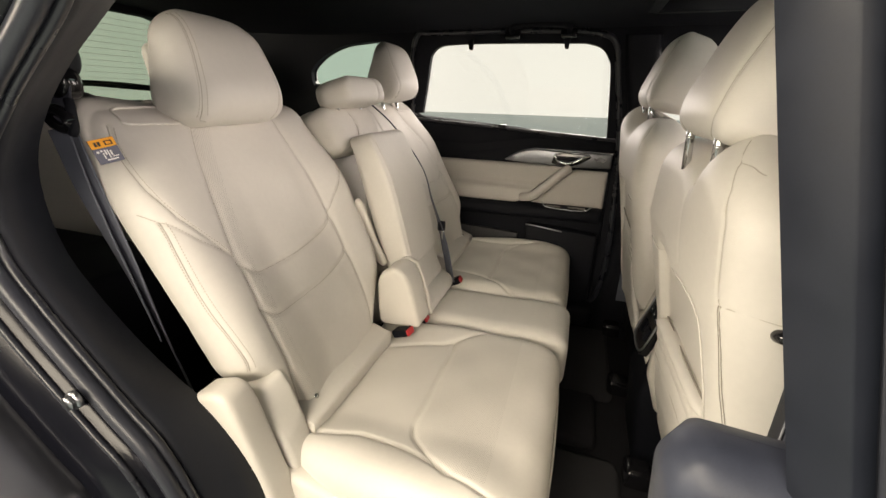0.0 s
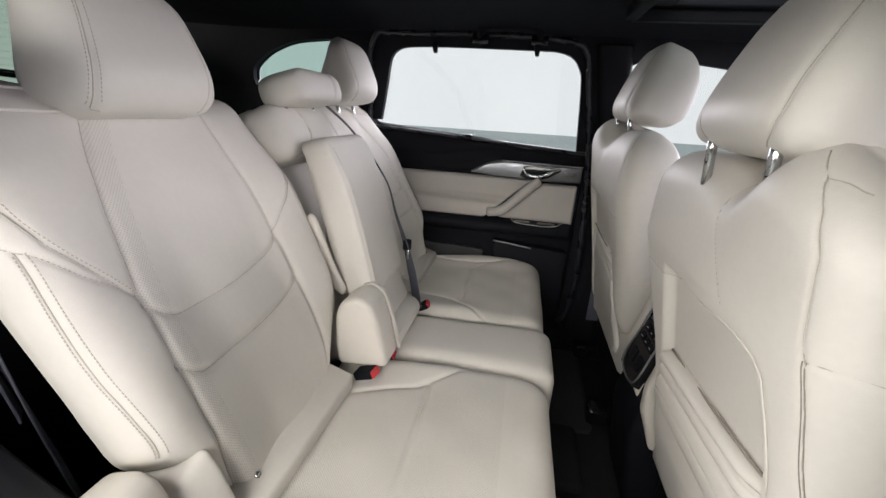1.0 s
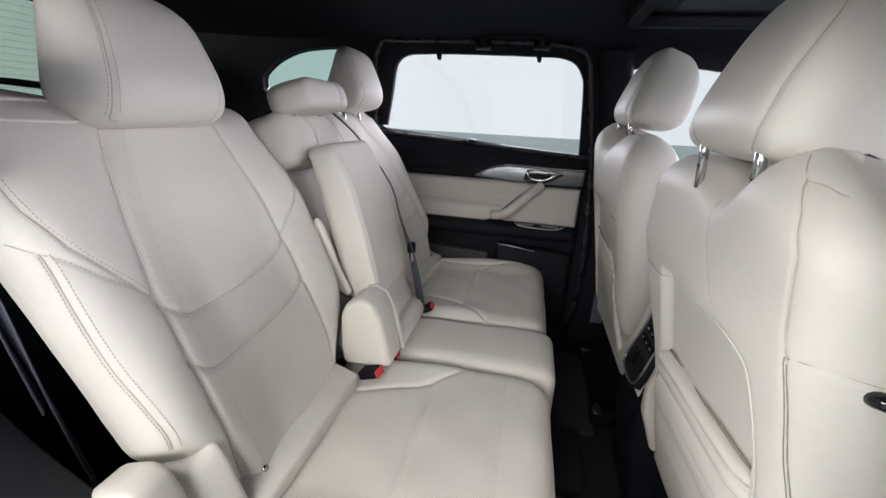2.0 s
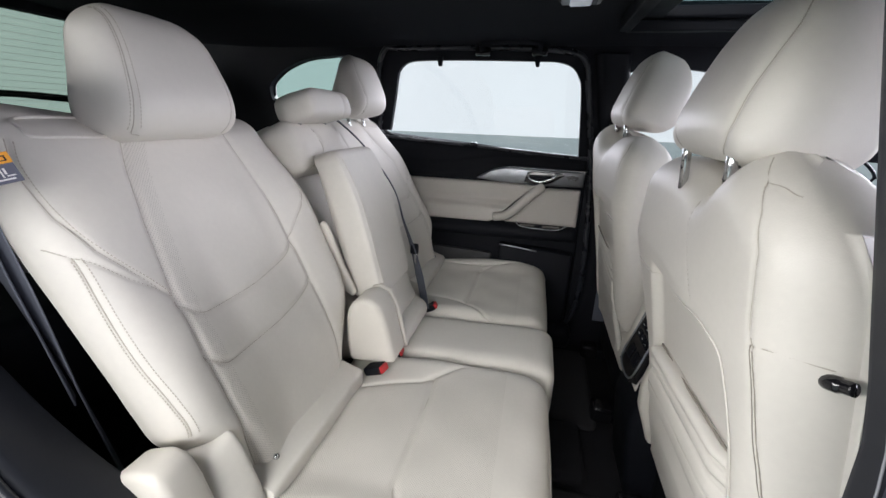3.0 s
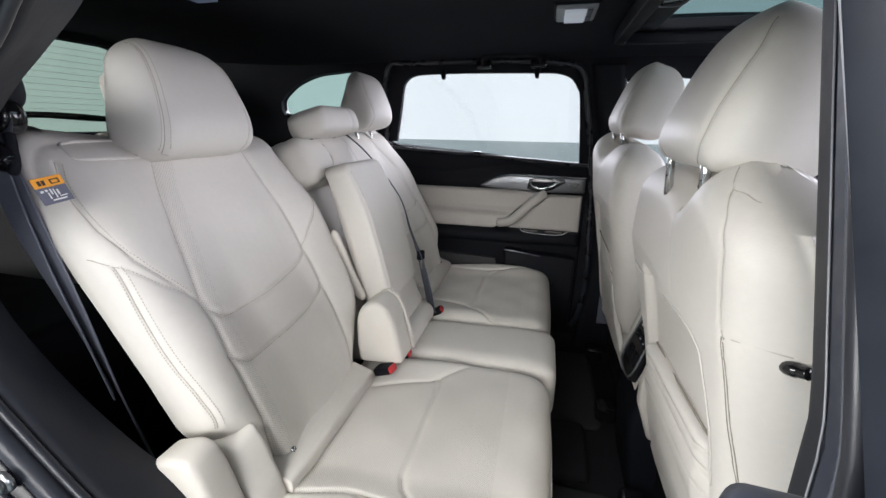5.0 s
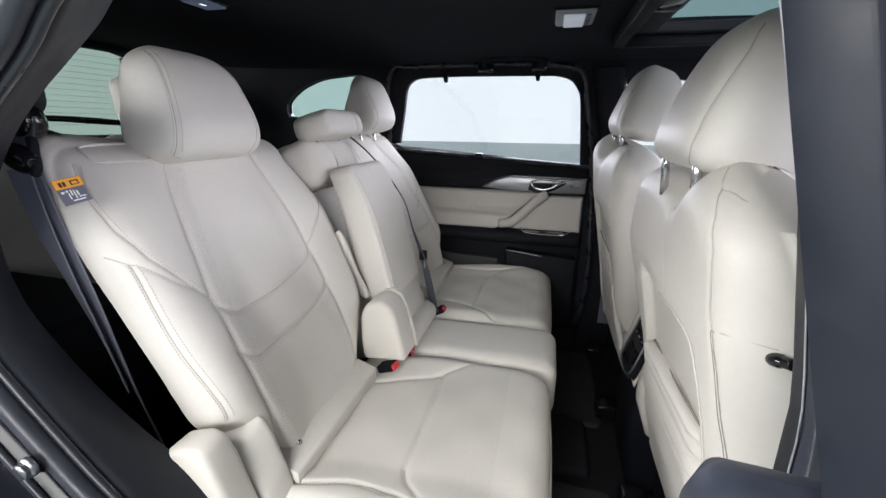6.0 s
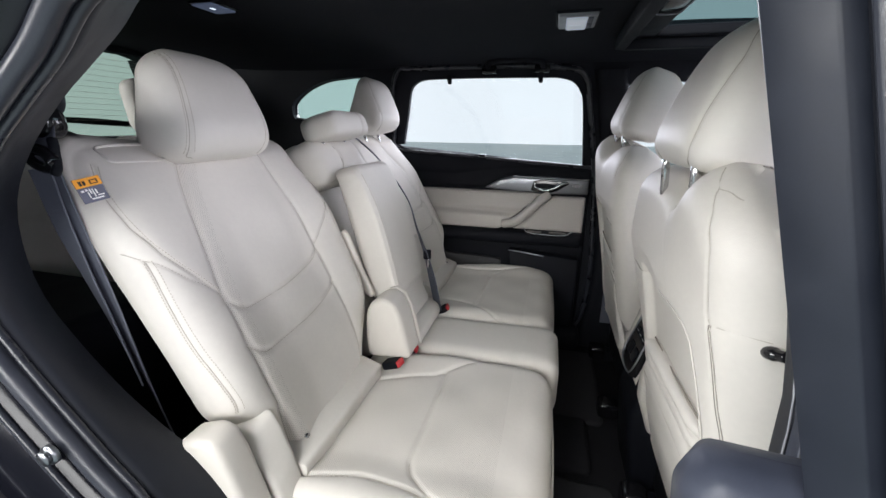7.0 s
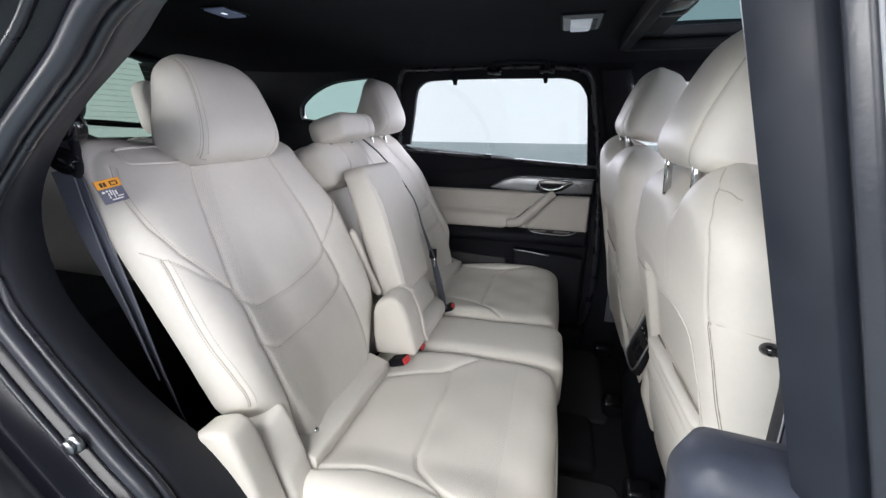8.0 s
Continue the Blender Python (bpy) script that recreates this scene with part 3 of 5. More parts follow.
ins.build("insert", cream_vinyl_door, door, "cream vinyl insert with padded elbow rest", du=0.005)
tube("pull_grip", [(0.255, 0.645, 0.554), (0.305, 0.624, 0.570), (0.360, 0.614, 0.622), (0.405, 0.619, 0.668), (0.435, 0.642, 0.688)], 0.0185, cream_vinyl_door, door, "cream slanted pull grip", n=30, sides=12)
sq = Pad((0, 0.70, 0), (1, 0, 0), (0, 0, 1), (0, -1, 0), 0.155, curve_of([0, 0.08, 0.155], [0.29, 0.37, 0.455]), const(0.588), 0.03, 0.012, rc=(0.006, 0.006), Rb=0.004,
         lift=lambda u, v: 0.012 + 0 * u, shift=lambda u, v, w: (u, v + 0.522, w))
sq.build("front_insert", cream_vinyl_door, door, "cream vinyl panel", du=0.006)
low = Pad((0, 0.70, 0), (1, 0, 0), (0, 0, 1), (0, -1, 0), 0.06, const(-0.26), const(0.592), 0.07, 0.03, rc=(0.02, 0.02), Rb=0.004, lift=lambda u, v: 0.055 + 0.015 * np.sin((u + 0.26) / 0.85 * math.pi), shift=lambda u, v, w: (u, v + 0.465 - 0.0 * u, w))
low.build("armrest_base", black_plastic, door, "black armrest base with switch pod", du=0.006)
pod = part("switch_pod", box_bm(0.36, 0.52, 0.618, 0.66, 0.520, 0.530, 0.004), gloss_black, door, smooth=True)
tube("pod_trim", [(0.345, 0.612, 0.552), (0.37, 0.612, 0.530), (0.50, 0.612, 0.526), (0.545, 0.615, 0.545)], 0.0022, satin, pod, "thin metal outline", n=20, sides=6)
part("switch", box_bm(0.42, 0.45, 0.622, 0.64, 0.529, 0.537, 0.002), black_plastic, pod)
part("door_pocket", prism_bm([(0.28, 0.44), (0.585, 0.42), (0.585, 0.10), (0.33, 0.10)], 0.64, 0.70, 0.015), black_plastic, door, "black lower door pocket", smooth=True)
tube("pocket_edge", [(0.285, 0.634, 0.440), (0.34, 0.633, 0.436), (0.44, 0.632, 0.424)], 0.003, satin, door, n=8, sides=6)
part("speaker_grille", prism_bm([(-0.2, 0.12), (0.22, 0.12), (0.25, 0.38), (-0.2, 0.40)], 0.682, 0.71, 0.01), pocket_net, door, "black speaker grille", smooth=True)
for x in (0.010, 0.364):
    hook = tagged(part("sunshade_hook", prism_bm([(x - 0.008, 1.152), (x + 0.018, 1.152), (x + 0.014, 1.118), (x + 0.002, 1.118)], 0.590, 0.604, 0.002), black_plastic, smooth=True), "small black sunshade hook above the door window", "hook", "sunshade hooks")
door_seal = [(-0.30, 0.80), (-0.25, 0.90), (-0.235, 1.08), (-0.20, 1.175), (-0.12, 1.180), (0.30, 1.178), (0.48, 1.165), (0.535, 1.135), (0.556, 1.05), (0.606, 0.80), (0.628, 0.56), (0.638, 0.31), (0.62, 0.14), (0.565, 0.05)]
tagged(tube("door_seal", [(x, 0.685 - max(0, z - 0.80) * 0.24 - 0.002, z) for x, z in door_seal], 0.010, rubber, n=120), "black rubber seal around the rear door opening", "seal", kind="structure")
# middle pillar trim on the far side, bulging into the cabin
bp = Pad((0, 0, 0), (1, 0, 0), (0, 0, 1), (0, -1, 0), 1.16, curve_of([0, 0.3, 0.7, 0.85, 1.16], [0.60, 0.645, 0.64, 0.625, 0.56]), curve_of([0, 0.3, 0.7, 0.85, 1.16], [0.80, 0.75, 0.73, 0.72, 0.68]), 0.05, 0.03, rc=(0, 0), Rb=0.01, ends=(0, 0),
         shift=lambda u, v, w: (u, v, w - 0.665 + np.maximum(0, v - 0.80) * 0.24))
tagged(bp.build("pillar_trim", black_plastic, None, du=0.012), "black middle pillar trim beside the rear door", "trim", kind="structure")
front_belt_far = group_at("front_seat_belt", 0.66, 0.62, 0.9, "dark grey seat belt on the middle pillar", "seat belt", "front seat belts")
part("belt_anchor", box_bm(0.645, 0.685, 0.610, 0.635, 0.86, 0.945, 0.006), black_plastic, front_belt_far, smooth=True)
strap("strap", [(0.690, 0.605, 0.90), (0.715, 0.62, 0.60), (0.720, 0.625, 0.15)], (1, 0, 0), 0.046, webbing, front_belt_far)
part("sill_far", box_bm(-0.2, 0.62, 0.60, 0.70, 0.0, 0.10, 0.03), black_plastic, smooth=True)
tagged(bpy.data.objects["sill_far"], "black scuffed door sill", "sill", kind="structure")

# ---- near side: door opening, seals and painted body ----
OPENING = smooth_path([(0.62, 1.112), (0.45, 1.110), (0.30, 1.105), (0.17, 1.085), (0.069, 1.050), (0.013, 1.007), (-0.048, 0.967), (-0.098, 0.933), (-0.158, 0.880), (-0.203, 0.815), (-0.203, 0.745), (-0.170, 0.692), (-0.131, 0.641), (-0.064, 0.560), (-0.012, 0.50), (0.03, 0.40), (0.06, 0.26), (0.10, 0.12), (0.18, 0.03), (0.35, -0.01), (0.62, -0.01)], 130)


def ring_at(off, y, drop=0.0):
    t = np.gradient(OPENING, axis=0)
    t /= np.linalg.norm(t, axis=1)[:, None]
    n = np.stack([t[:, 1], -t[:, 0]], 1)      # away from the opening
    p = OPENING + n * np.reshape(off, (-1, 1))
    return np.stack([p[:, 0], np.full(len(p), y), p[:, 1] + drop], 1)


def band(name, rings, mat, label, category, kind="structure"):
    n = len(rings[0])
    v = np.concatenate(rings)
    f = [(i * n + j, i * n + j + 1, (i + 1) * n + j + 1, (i + 1) * n + j) for i in range(len(rings) - 1) for j in range(n - 1)]
    ob = mesh_of(name, v, f, mat)
    mod = ob.modifiers.new("thick", "SOLIDIFY")
    mod.thickness = 0.002
    return tagged(ob, label, category, kind=kind)


below = 1 - step_up(OPENING[:, 1], 0.80, 0.93)
bend = 0.030 * np.exp(-((np.arange(len(OPENING)) - 62) / 15) ** 2)
upper_share = step_up(-np.arange(len(OPENING)), -72, -52)
low_off = 0.018 * below
foot = 1 - step_up(OPENING[:, 1], 0.34, 0.62)
band("trim_near_inner", [ring_at(0.13 + 0.27 * below, -0.655), ring_at(0.12 + 0.08 * below, -0.662), ring_at(0.075 + bend + 0.018 * upper_share - 0.055 * foot, -0.672), ring_at(0.034 + bend + 0.017 * upper_share - 0.040 * foot, -0.690), ring_at(0.024 + 0.9 * bend + 0.011 * upper_share - 0.022 * foot, -0.722), ring_at(0.010 + 0.5 * low_off, -0.757), ring_at(0.003 + low_off, -0.772)], dark_trim, "charcoal plastic trim around the rear door opening", "trim")
tagged(tube("inner_seal", ring_at(0.001 + low_off, -0.776), 0.0055, rubber, n=110, straight=True, sides=12), "thin inner lip of the door opening seal", "seal", kind="structure")
tagged(tube("door_opening_seal", ring_at(0.009 + low_off, -0.789), 0.0105, seal_rubber, n=110, straight=True, sides=14), "rubber weather seal around the open doorway", "seal", kind="structure")
band("jamb_near", [ring_at(0.014 + low_off, -0.792), ring_at(0.030 + low_off, -0.800), ring_at(0.036 + low_off, -0.812), ring_at(0.075 + low_off, -0.822), ring_at(0.092 + low_off, -0.832)], jamb_paint, "glossy black painted door jamb", "body")
tagged(tube("outer_seal", ring_at(0.034 + low_off, -0.809), 0.0050, rubber, n=110, straight=True), "thin outer rubber seal lip", "seal", kind="structure")
band("body_side_near", [ring_at(0.092 + low_off, -0.832), ring_at(0.105 + low_off, -0.862), ring_at(0.112 + low_off, -0.900), ring_at(0.130 + low_off, -0.922), ring_at(0.15 + 0.16 * below, -0.935 - 0.010 * below), ring_at(0.18 + 0.73 * below, -0.93)], paint, "glossy dark metallic painted body side behind the doorway", "body")
# striker and near pillar
striker = group_at("door_striker", -0.11, -0.808, 0.57, "satin metal door striker bolt on the painted jamb", "striker")
tube("washer", [(-0.111, -0.806, 0.572), (-0.111, -0.812, 0.572)], 0.0125, satin, striker, n=4, straight=True, sides=20)
tube("bolt", [(-0.111, -0.811, 0.572), (-0.111, -0.816, 0.572)], 0.0085, satin, striker, n=4, straight=True, sides=16)
tube("bolt_head", [(-0.111, -0.815, 0.572), (-0.111, -0.818, 0.572)], 0.0095, satin, striker, n=4, straight=True, sides=16)


def pillar_lean(z):
    """How far the middle pillar leans inward at a height."""
    return 0.42 * (z - 0.80) if z > 0.72 else -0.0336 + 0.12 * (z - 0.72)


def lofted(name, profile, mat, parent, label="", z0=-0.02, z1=1.16, n=30):
    """A section in (x, y), carried up along the leaning pillar; its foot swings a little rearward."""
    rings = [[(x - 0.030 * max(0.0, 0.74 - z), y + pillar_lean(z), z) for x, y in profile] for z in np.linspace(z0, z1, n)]
    k = len(profile)
    verts = [p for r in rings for p in r]
    faces = [(i * k + j, i * k + (j + 1) % k, (i + 1) * k + (j + 1) % k, (i + 1) * k + j) for i in range(n - 1) for j in range(k)]
    faces += [tuple(range(k))[::-1], tuple((n - 1) * k + j for j in range(k))]
    ob = mesh_of(name, verts, faces, mat, parent, label, smooth=True)
    ob.data.set_sharp_from_angle(angle=radians(35))
    return ob


def pillar_line(x, y):
    return [(x - 0.030 * max(0.0, 0.74 - z), y + pillar_lean(z), z) for z in np.linspace(0.0, 1.15, 40)]


near_pillar = tagged(lofted("pillar_near", [(0.76, -0.612), (0.690, -0.620), (0.673, -0.625), (0.668, -0.630), (0.6665, -0.636), (0.6605, -0.6610), (0.665, -0.664), (0.76, -0.664)], dark_trim, None),
                     "charcoal plastic trim of the near middle pillar", "pillar", kind="structure")
tube("trim_edge", pillar_line(0.6603, -0.6622), 0.0009, lamp_housing, near_pillar, "thin pale trim edge", n=40)
lofted("pillar_flange", [(0.664, -0.6645), (0.6605, -0.6665), (0.6565, -0.6880), (0.662, -0.690), (0.76, -0.690), (0.76, -0.6645)], grey_trim, near_pillar)
bead = smooth_path(np.array(pillar_line(0.6560, -0.6905)), 260)
tube("seal_bead", bead, 0.0016 + 0.0006 * np.abs(np.sin(np.arange(260) * math.pi / 2)), webbing, near_pillar, "beaded seal edge", straight=True, sides=8)
tube("pillar_seal", pillar_line(0.6590, -0.7010), 0.0085, seal_rubber, near_pillar, "rubber seal", n=40, sides=14)
lofted("pillar_paint", [(0.668, -0.702), (0.664, -0.712), (0.654, -0.718), (0.652, -0.728), (0.664, -0.735), (0.690, -0.745), (0.76, -0.75), (0.76, -0.702)], jamb_paint, near_pillar, "dark metallic painted pillar flange")

# ---- open rear door, its inner face towards the camera ----
open_door = tagged(new("door_4"), "rear door swung wide open, charcoal inner trim and window frame", "door", kind="structure")
DOOR_LEAN = 0.29


def door_lean(bm):
    for v in bm.verts:
        v.co.x += 0.808 - DOOR_LEAN * max(v.co.z, 0.72)
        v.co.y += 0.05 * (v.co.z - 0.9)
    return bm


part("frame_trim", door_lean(prism_bm([(0.003, -0.8405), (0.0, -0.8430), (0.0165, -0.8640), (0.040, -0.8640), (0.040, -0.8405)], 0.70, 1.115, 0.0012, axis="z")), frame_plastic, open_door, "charcoal grained window frame trim", smooth=True)
part("frame_channel", door_lean(prism_bm([(0.0245, -0.8642), (0.0265, -0.8710), (0.040, -0.8710), (0.040, -0.8642)], 0.70, 1.115, 0.001, axis="z")), black_plastic, open_door, "black glass run channel", smooth=True)
part("frame_lip", door_lean(prism_bm([(0.0215, -0.8715), (0.0210, -0.8735), (0.0265, -0.8800), (0.040, -0.8800), (0.040, -0.8715)], 0.70, 1.115, 0.0014, axis="z")), seal_rubber, open_door, "grey rubber lip", smooth=True)
part("frame_outer", door_lean(prism_bm([(0.0300, -0.8805), (0.0340, -0.946), (0.052, -0.946), (0.052, -0.8805)], 0.70, 1.115, 0.002, axis="z")), dark_trim, open_door, smooth=True)
tube("frame_edge", [(0.8085 - DOOR_LEAN * z, -0.840 + 0.05 * (z - 0.9), z) for z in np.linspace(0.74, 1.11, 12)], 0.0007, lamp_housing, open_door, "thin pale edge", n=24)
tube("frame_edge", [(0.8355 - DOOR_LEAN * z, -0.8805 + 0.05 * (z - 0.9), z) for z in np.linspace(0.74, 1.11, 12)], 0.0010, lamp_housing, open_door, "thin pale edge", n=24)
part("frame_top", door_lean(prism_bm([(-0.88, 1.085), (-0.88, 1.115), (-1.45, 1.075), (-1.60, 0.85), (-1.56, 0.85), (-1.43, 1.045)], 0.003, 0.032, 0.003, axis="x")), grey_trim, open_door, smooth=True)
dg = part("pane", door_lean(prism_bm([(-0.93, 0.76), (-0.93, 1.10), (-1.44, 1.06), (-1.58, 0.85), (-1.58, 0.78)], 0.020, 0.024, axis="x")), clear_glass, open_door, "clear door glass")
dg.visible_shadow = False
part("door_skin", prism_bm([(-0.862, -0.10), (-1.50, -0.02), (-1.64, 0.30), (-1.66, 0.76), (-0.862, 0.72)], 0.615, 0.68, 0.01, axis="x"), paint, open_door, "glossy dark metallic outer skin", smooth=True)
lower_trim = Pad((0, -0.862, 0), (1, 0, 0), (0, 0, 1), (0, -1, 0), 0.768, curve_of([0, 0.4, 0.7, 0.768], [0.592, 0.560, 0.533, 0.526]), curve_of([0, 0.4, 0.7, 0.768], [0.80, 0.74, 0.70, 0.69]), 0.062, 0.025, rc=(0, 0.03), Rb=0.025, ends=(0, 1),
                 shift=lambda u, v, w: (u, v - 0.001 - 0.12 * np.maximum(0, u - 0.545) ** 1.2 * (v / 0.8), w))
lower_trim.build("door_trim", grey_trim, open_door, "charcoal rounded end of the door trim", du=0.006)
tagged(part("sill_near", box_bm(0.0, 0.75, -0.86, -0.66, -0.06, 0.0, 0.015), black_plastic, smooth=True), "black plastic door sill", "sill", kind="structure")
tagged(part("roof_rail_near", prism_bm([(-1.5, 1.15), (0.0, 1.16), (0.30, 1.13), (1.25, 1.12), (1.5, 0.9), (1.6, 0.9), (1.35, 1.25), (-1.5, 1.25)], -0.82, -0.66, 0.01), headliner_mat, smooth=True), "black roof rail above the doorway", "trim", kind="structure")
tagged(part("wall_near_rear", box_bm(-1.6, -0.36, -0.80, -0.66, 0.0, 0.93, 0.02), black_plastic, smooth=True), "black plastic side trim beside the third row", "wall", kind="structure")
bm = prism_bm([(-1.6, 0.93), (-0.80, 0.93), (-0.70, 1.05), (-0.50, 1.12), (-0.2, 1.14), (0.1, 1.16), (-1.6, 1.20)], -0.76, -0.66, 0.006)
tagged(part("wall_near_pillars", bm, black_plastic), "black trim around the near quarter window", "wall", kind="structure")
w6 = tagged(part("window_6", prism_bm([(-0.82, 0.92), (-0.36, 0.92), (-0.30, 1.13), (-0.52, 1.13), (-0.72, 1.06)], -0.73, -0.726), green_glass), "green-tinted rear quarter window", "window", kind="structure")
w6.visible_shadow = False

near_front_belt = group_at("front_seat_belt", 0.70, -0.60, 0.8, "slate grey seat belt hanging beside the middle pillar", "seat belt", "front seat belts")
strap("strap", [(0.740, -0.520, 1.06), (0.745, -0.590, 0.88), (0.745, -0.620, 0.70), (0.745, -0.632, 0.40), (0.750, -0.64, 0.10)], (1, 0.3, 0), 0.046, webbing, near_front_belt, n=30)

# near front door, closed
near_door = tagged(part("door_3", prism_bm([(0.72, 0.0), (1.60, 0.0), (1.60, 0.745), (1.30, 0.765), (0.66, 0.79)], -0.86, -0.72, 0.012), paint, smooth=True), "closed dark metallic front passenger door", "door", kind="structure")
part("door_trim", prism_bm([(0.74, 0.03), (1.58, 0.03), (1.58, 0.74), (1.30, 0.76), (0.70, 0.785)], -0.716, -0.69, 0.008), black_plastic, near_door, smooth=True)
w8 = tagged(part("window_8", lean_in(prism_bm([(0.66, 0.79), (1.54, 0.76), (1.38, 0.93), (1.12, 1.10), (0.64, 1.13)], -0.78, -0.776), -1), clear_glass), "closed front passenger window", "window", kind="structure")
w8.visible_shadow = False

# ---- roof fittings ----
def reading_lamp(x, y, sx, sy, lit, label):
    z = roof_height(x, y)
    g = group_at("reading_lamp", x, y, z, label, "lamp", "roof lamps")
    part("housing", box_bm(x - sx / 2 - 0.008, x + sx / 2 + 0.008, y - sy / 2 - 0.008, y + sy / 2 + 0.008, z - 0.012, z + 0.02, 0.006), lamp_housing, g, "pale lamp housing", smooth=True)
    part("surround", box_bm(x - sx / 2 - 0.014, x + sx / 2 + 0.014, y - sy / 2 - 0.014, y + sy / 2 + 0.014, z - 0.005, z + 0.02, 0.004), black_plastic, g, smooth=True)
    for k in (-1, 1):
        yc = y + k * sy / 4
        part("lens", box_bm(x - sx / 2 + 0.012, x + sx / 2 - 0.016, yc - sy / 4 + 0.005, yc + sy / 4 - 0.005, z - 0.018, z - 0.006, 0.004), lit, g, "pale frosted lens", smooth=True)
        part("switch", box_bm(x + sx / 2 - 0.014, x + sx / 2 - 0.002, yc - sy / 4 + 0.006, yc + sy / 4 - 0.006, z - 0.015, z - 0.006, 0.003), webbing, g, "grey lamp switch", smooth=True)
    return g


reading_lamp(0.470, 0.125, 0.078, 0.120, lens_lit, "rectangular roof reading lamp with two frosted lenses")
rl = group_at("cargo_lamp", -0.365, -0.17, 1.21, "small lit LED roof lamp", "lamp")
z0 = roof_height(-0.365, -0.17)
part("housing", box_bm(-0.400, -0.332, -0.214, -0.126, z0 - 0.004, z0 + 0.02, 0.003), gloss_black, rl, smooth=True)
part("lens", box_bm(-0.394, -0.338, -0.208, -0.132, z0 - 0.007, z0 - 0.004, 0.003), led_lens, rl, "bluish lit lens", smooth=True)
part("diode", box_bm(-0.371, -0.363, -0.181, -0.166, z0 - 0.0080, z0 - 0.006, 0.001), led, rl, "lit white diode", smooth=True)

grab = group_at("grab_handle", 0.275, 0.58, 1.17, "folded black grab handle on the roof rail", "handle")
tube("grip", [(0.175, 0.575, 1.168), (0.185, 0.560, 1.190), (0.275, 0.552, 1.196), (0.365, 0.560, 1.190), (0.378, 0.575, 1.166)], 0.012, black_plastic, grab, n=40, sides=10)
for x in (0.178, 0.375):
    part("hinge", box_bm(x - 0.028, x + 0.028, 0.565, 0.60, 1.150, 1.178, 0.006), gloss_black, grab, smooth=True)

SX0, SX1, SY = SUNROOF
for nm, b in (("back", (SX0 - 0.02, SX0 + 0.012, -SY, SY)), ("left", (SX0, SX1, SY - 0.012, SY + 0.02)), ("right", (SX0, SX1, -SY - 0.02, -SY + 0.012)), ("front", (SX1 - 0.012, SX1 + 0.02, -SY, SY))):
    tagged(part("sunroof_frame", box_bm(b[0], b[1], b[2], b[3], 1.185, 1.243, 0.005), black_plastic, smooth=True), "black frame of the sunroof opening", "frame", kind="structure")
part("sunroof_ledge", box_bm(SX0 + 0.012, SX0 + 0.085, -SY + 0.012, SY - 0.012, 1.212, 1.240, 0.006), black_plastic, smooth=True)
tagged(bpy.data.objects["sunroof_ledge"], "black sunshade edge inside the sunroof", "frame", kind="structure")
part("sunroof_rail", box_bm(SX0 + 0.02, SX1 - 0.02, SY - 0.045, SY - 0.014, 1.212, 1.240, 0.006), black_plastic, smooth=True)
tagged(bpy.data.objects["sunroof_rail"], "black guide rail of the sunroof", "frame", kind="structure")
part("recess", box_bm(SX0 + 0.026, SX0 + 0.074, -0.05, 0.07, 1.206, 1.216, 0.004), gloss_black, bpy.data.objects["sunroof_ledge"], smooth=True)
tube("rim", [(SX0 + 0.028, -0.05, 1.207), (SX0 + 0.072, -0.05, 1.207), (SX0 + 0.076, 0.01, 1.207), (SX0 + 0.072, 0.07, 1.207), (SX0 + 0.028, 0.07, 1.207), (SX0 + 0.024, 0.01, 1.207)], 0.002, satin, bpy.data.objects["sunroof_ledge"], "thin satin rim", n=50, sides=6, closed=True)
w7 = tagged(part("window_7", box_bm(SX0 - 0.03, SX1 + 0.03, -SY - 0.03, SY + 0.03, 1.246, 1.251), roof_glass), "dark tinted sunroof glass", "window", kind="structure")
w7.visible_shadow = False

# ---- second-row outer seats ----
BACK_DIR = np.array((-0.418, 0, 0.909))
BACK_NORMAL = np.array((0.909, 0, 0.418))


def zs(pts):
    """(across, height) on the backrest turned into (u, v)."""
    return [(u, (z - 0.31) / 0.909) for u, z in pts]


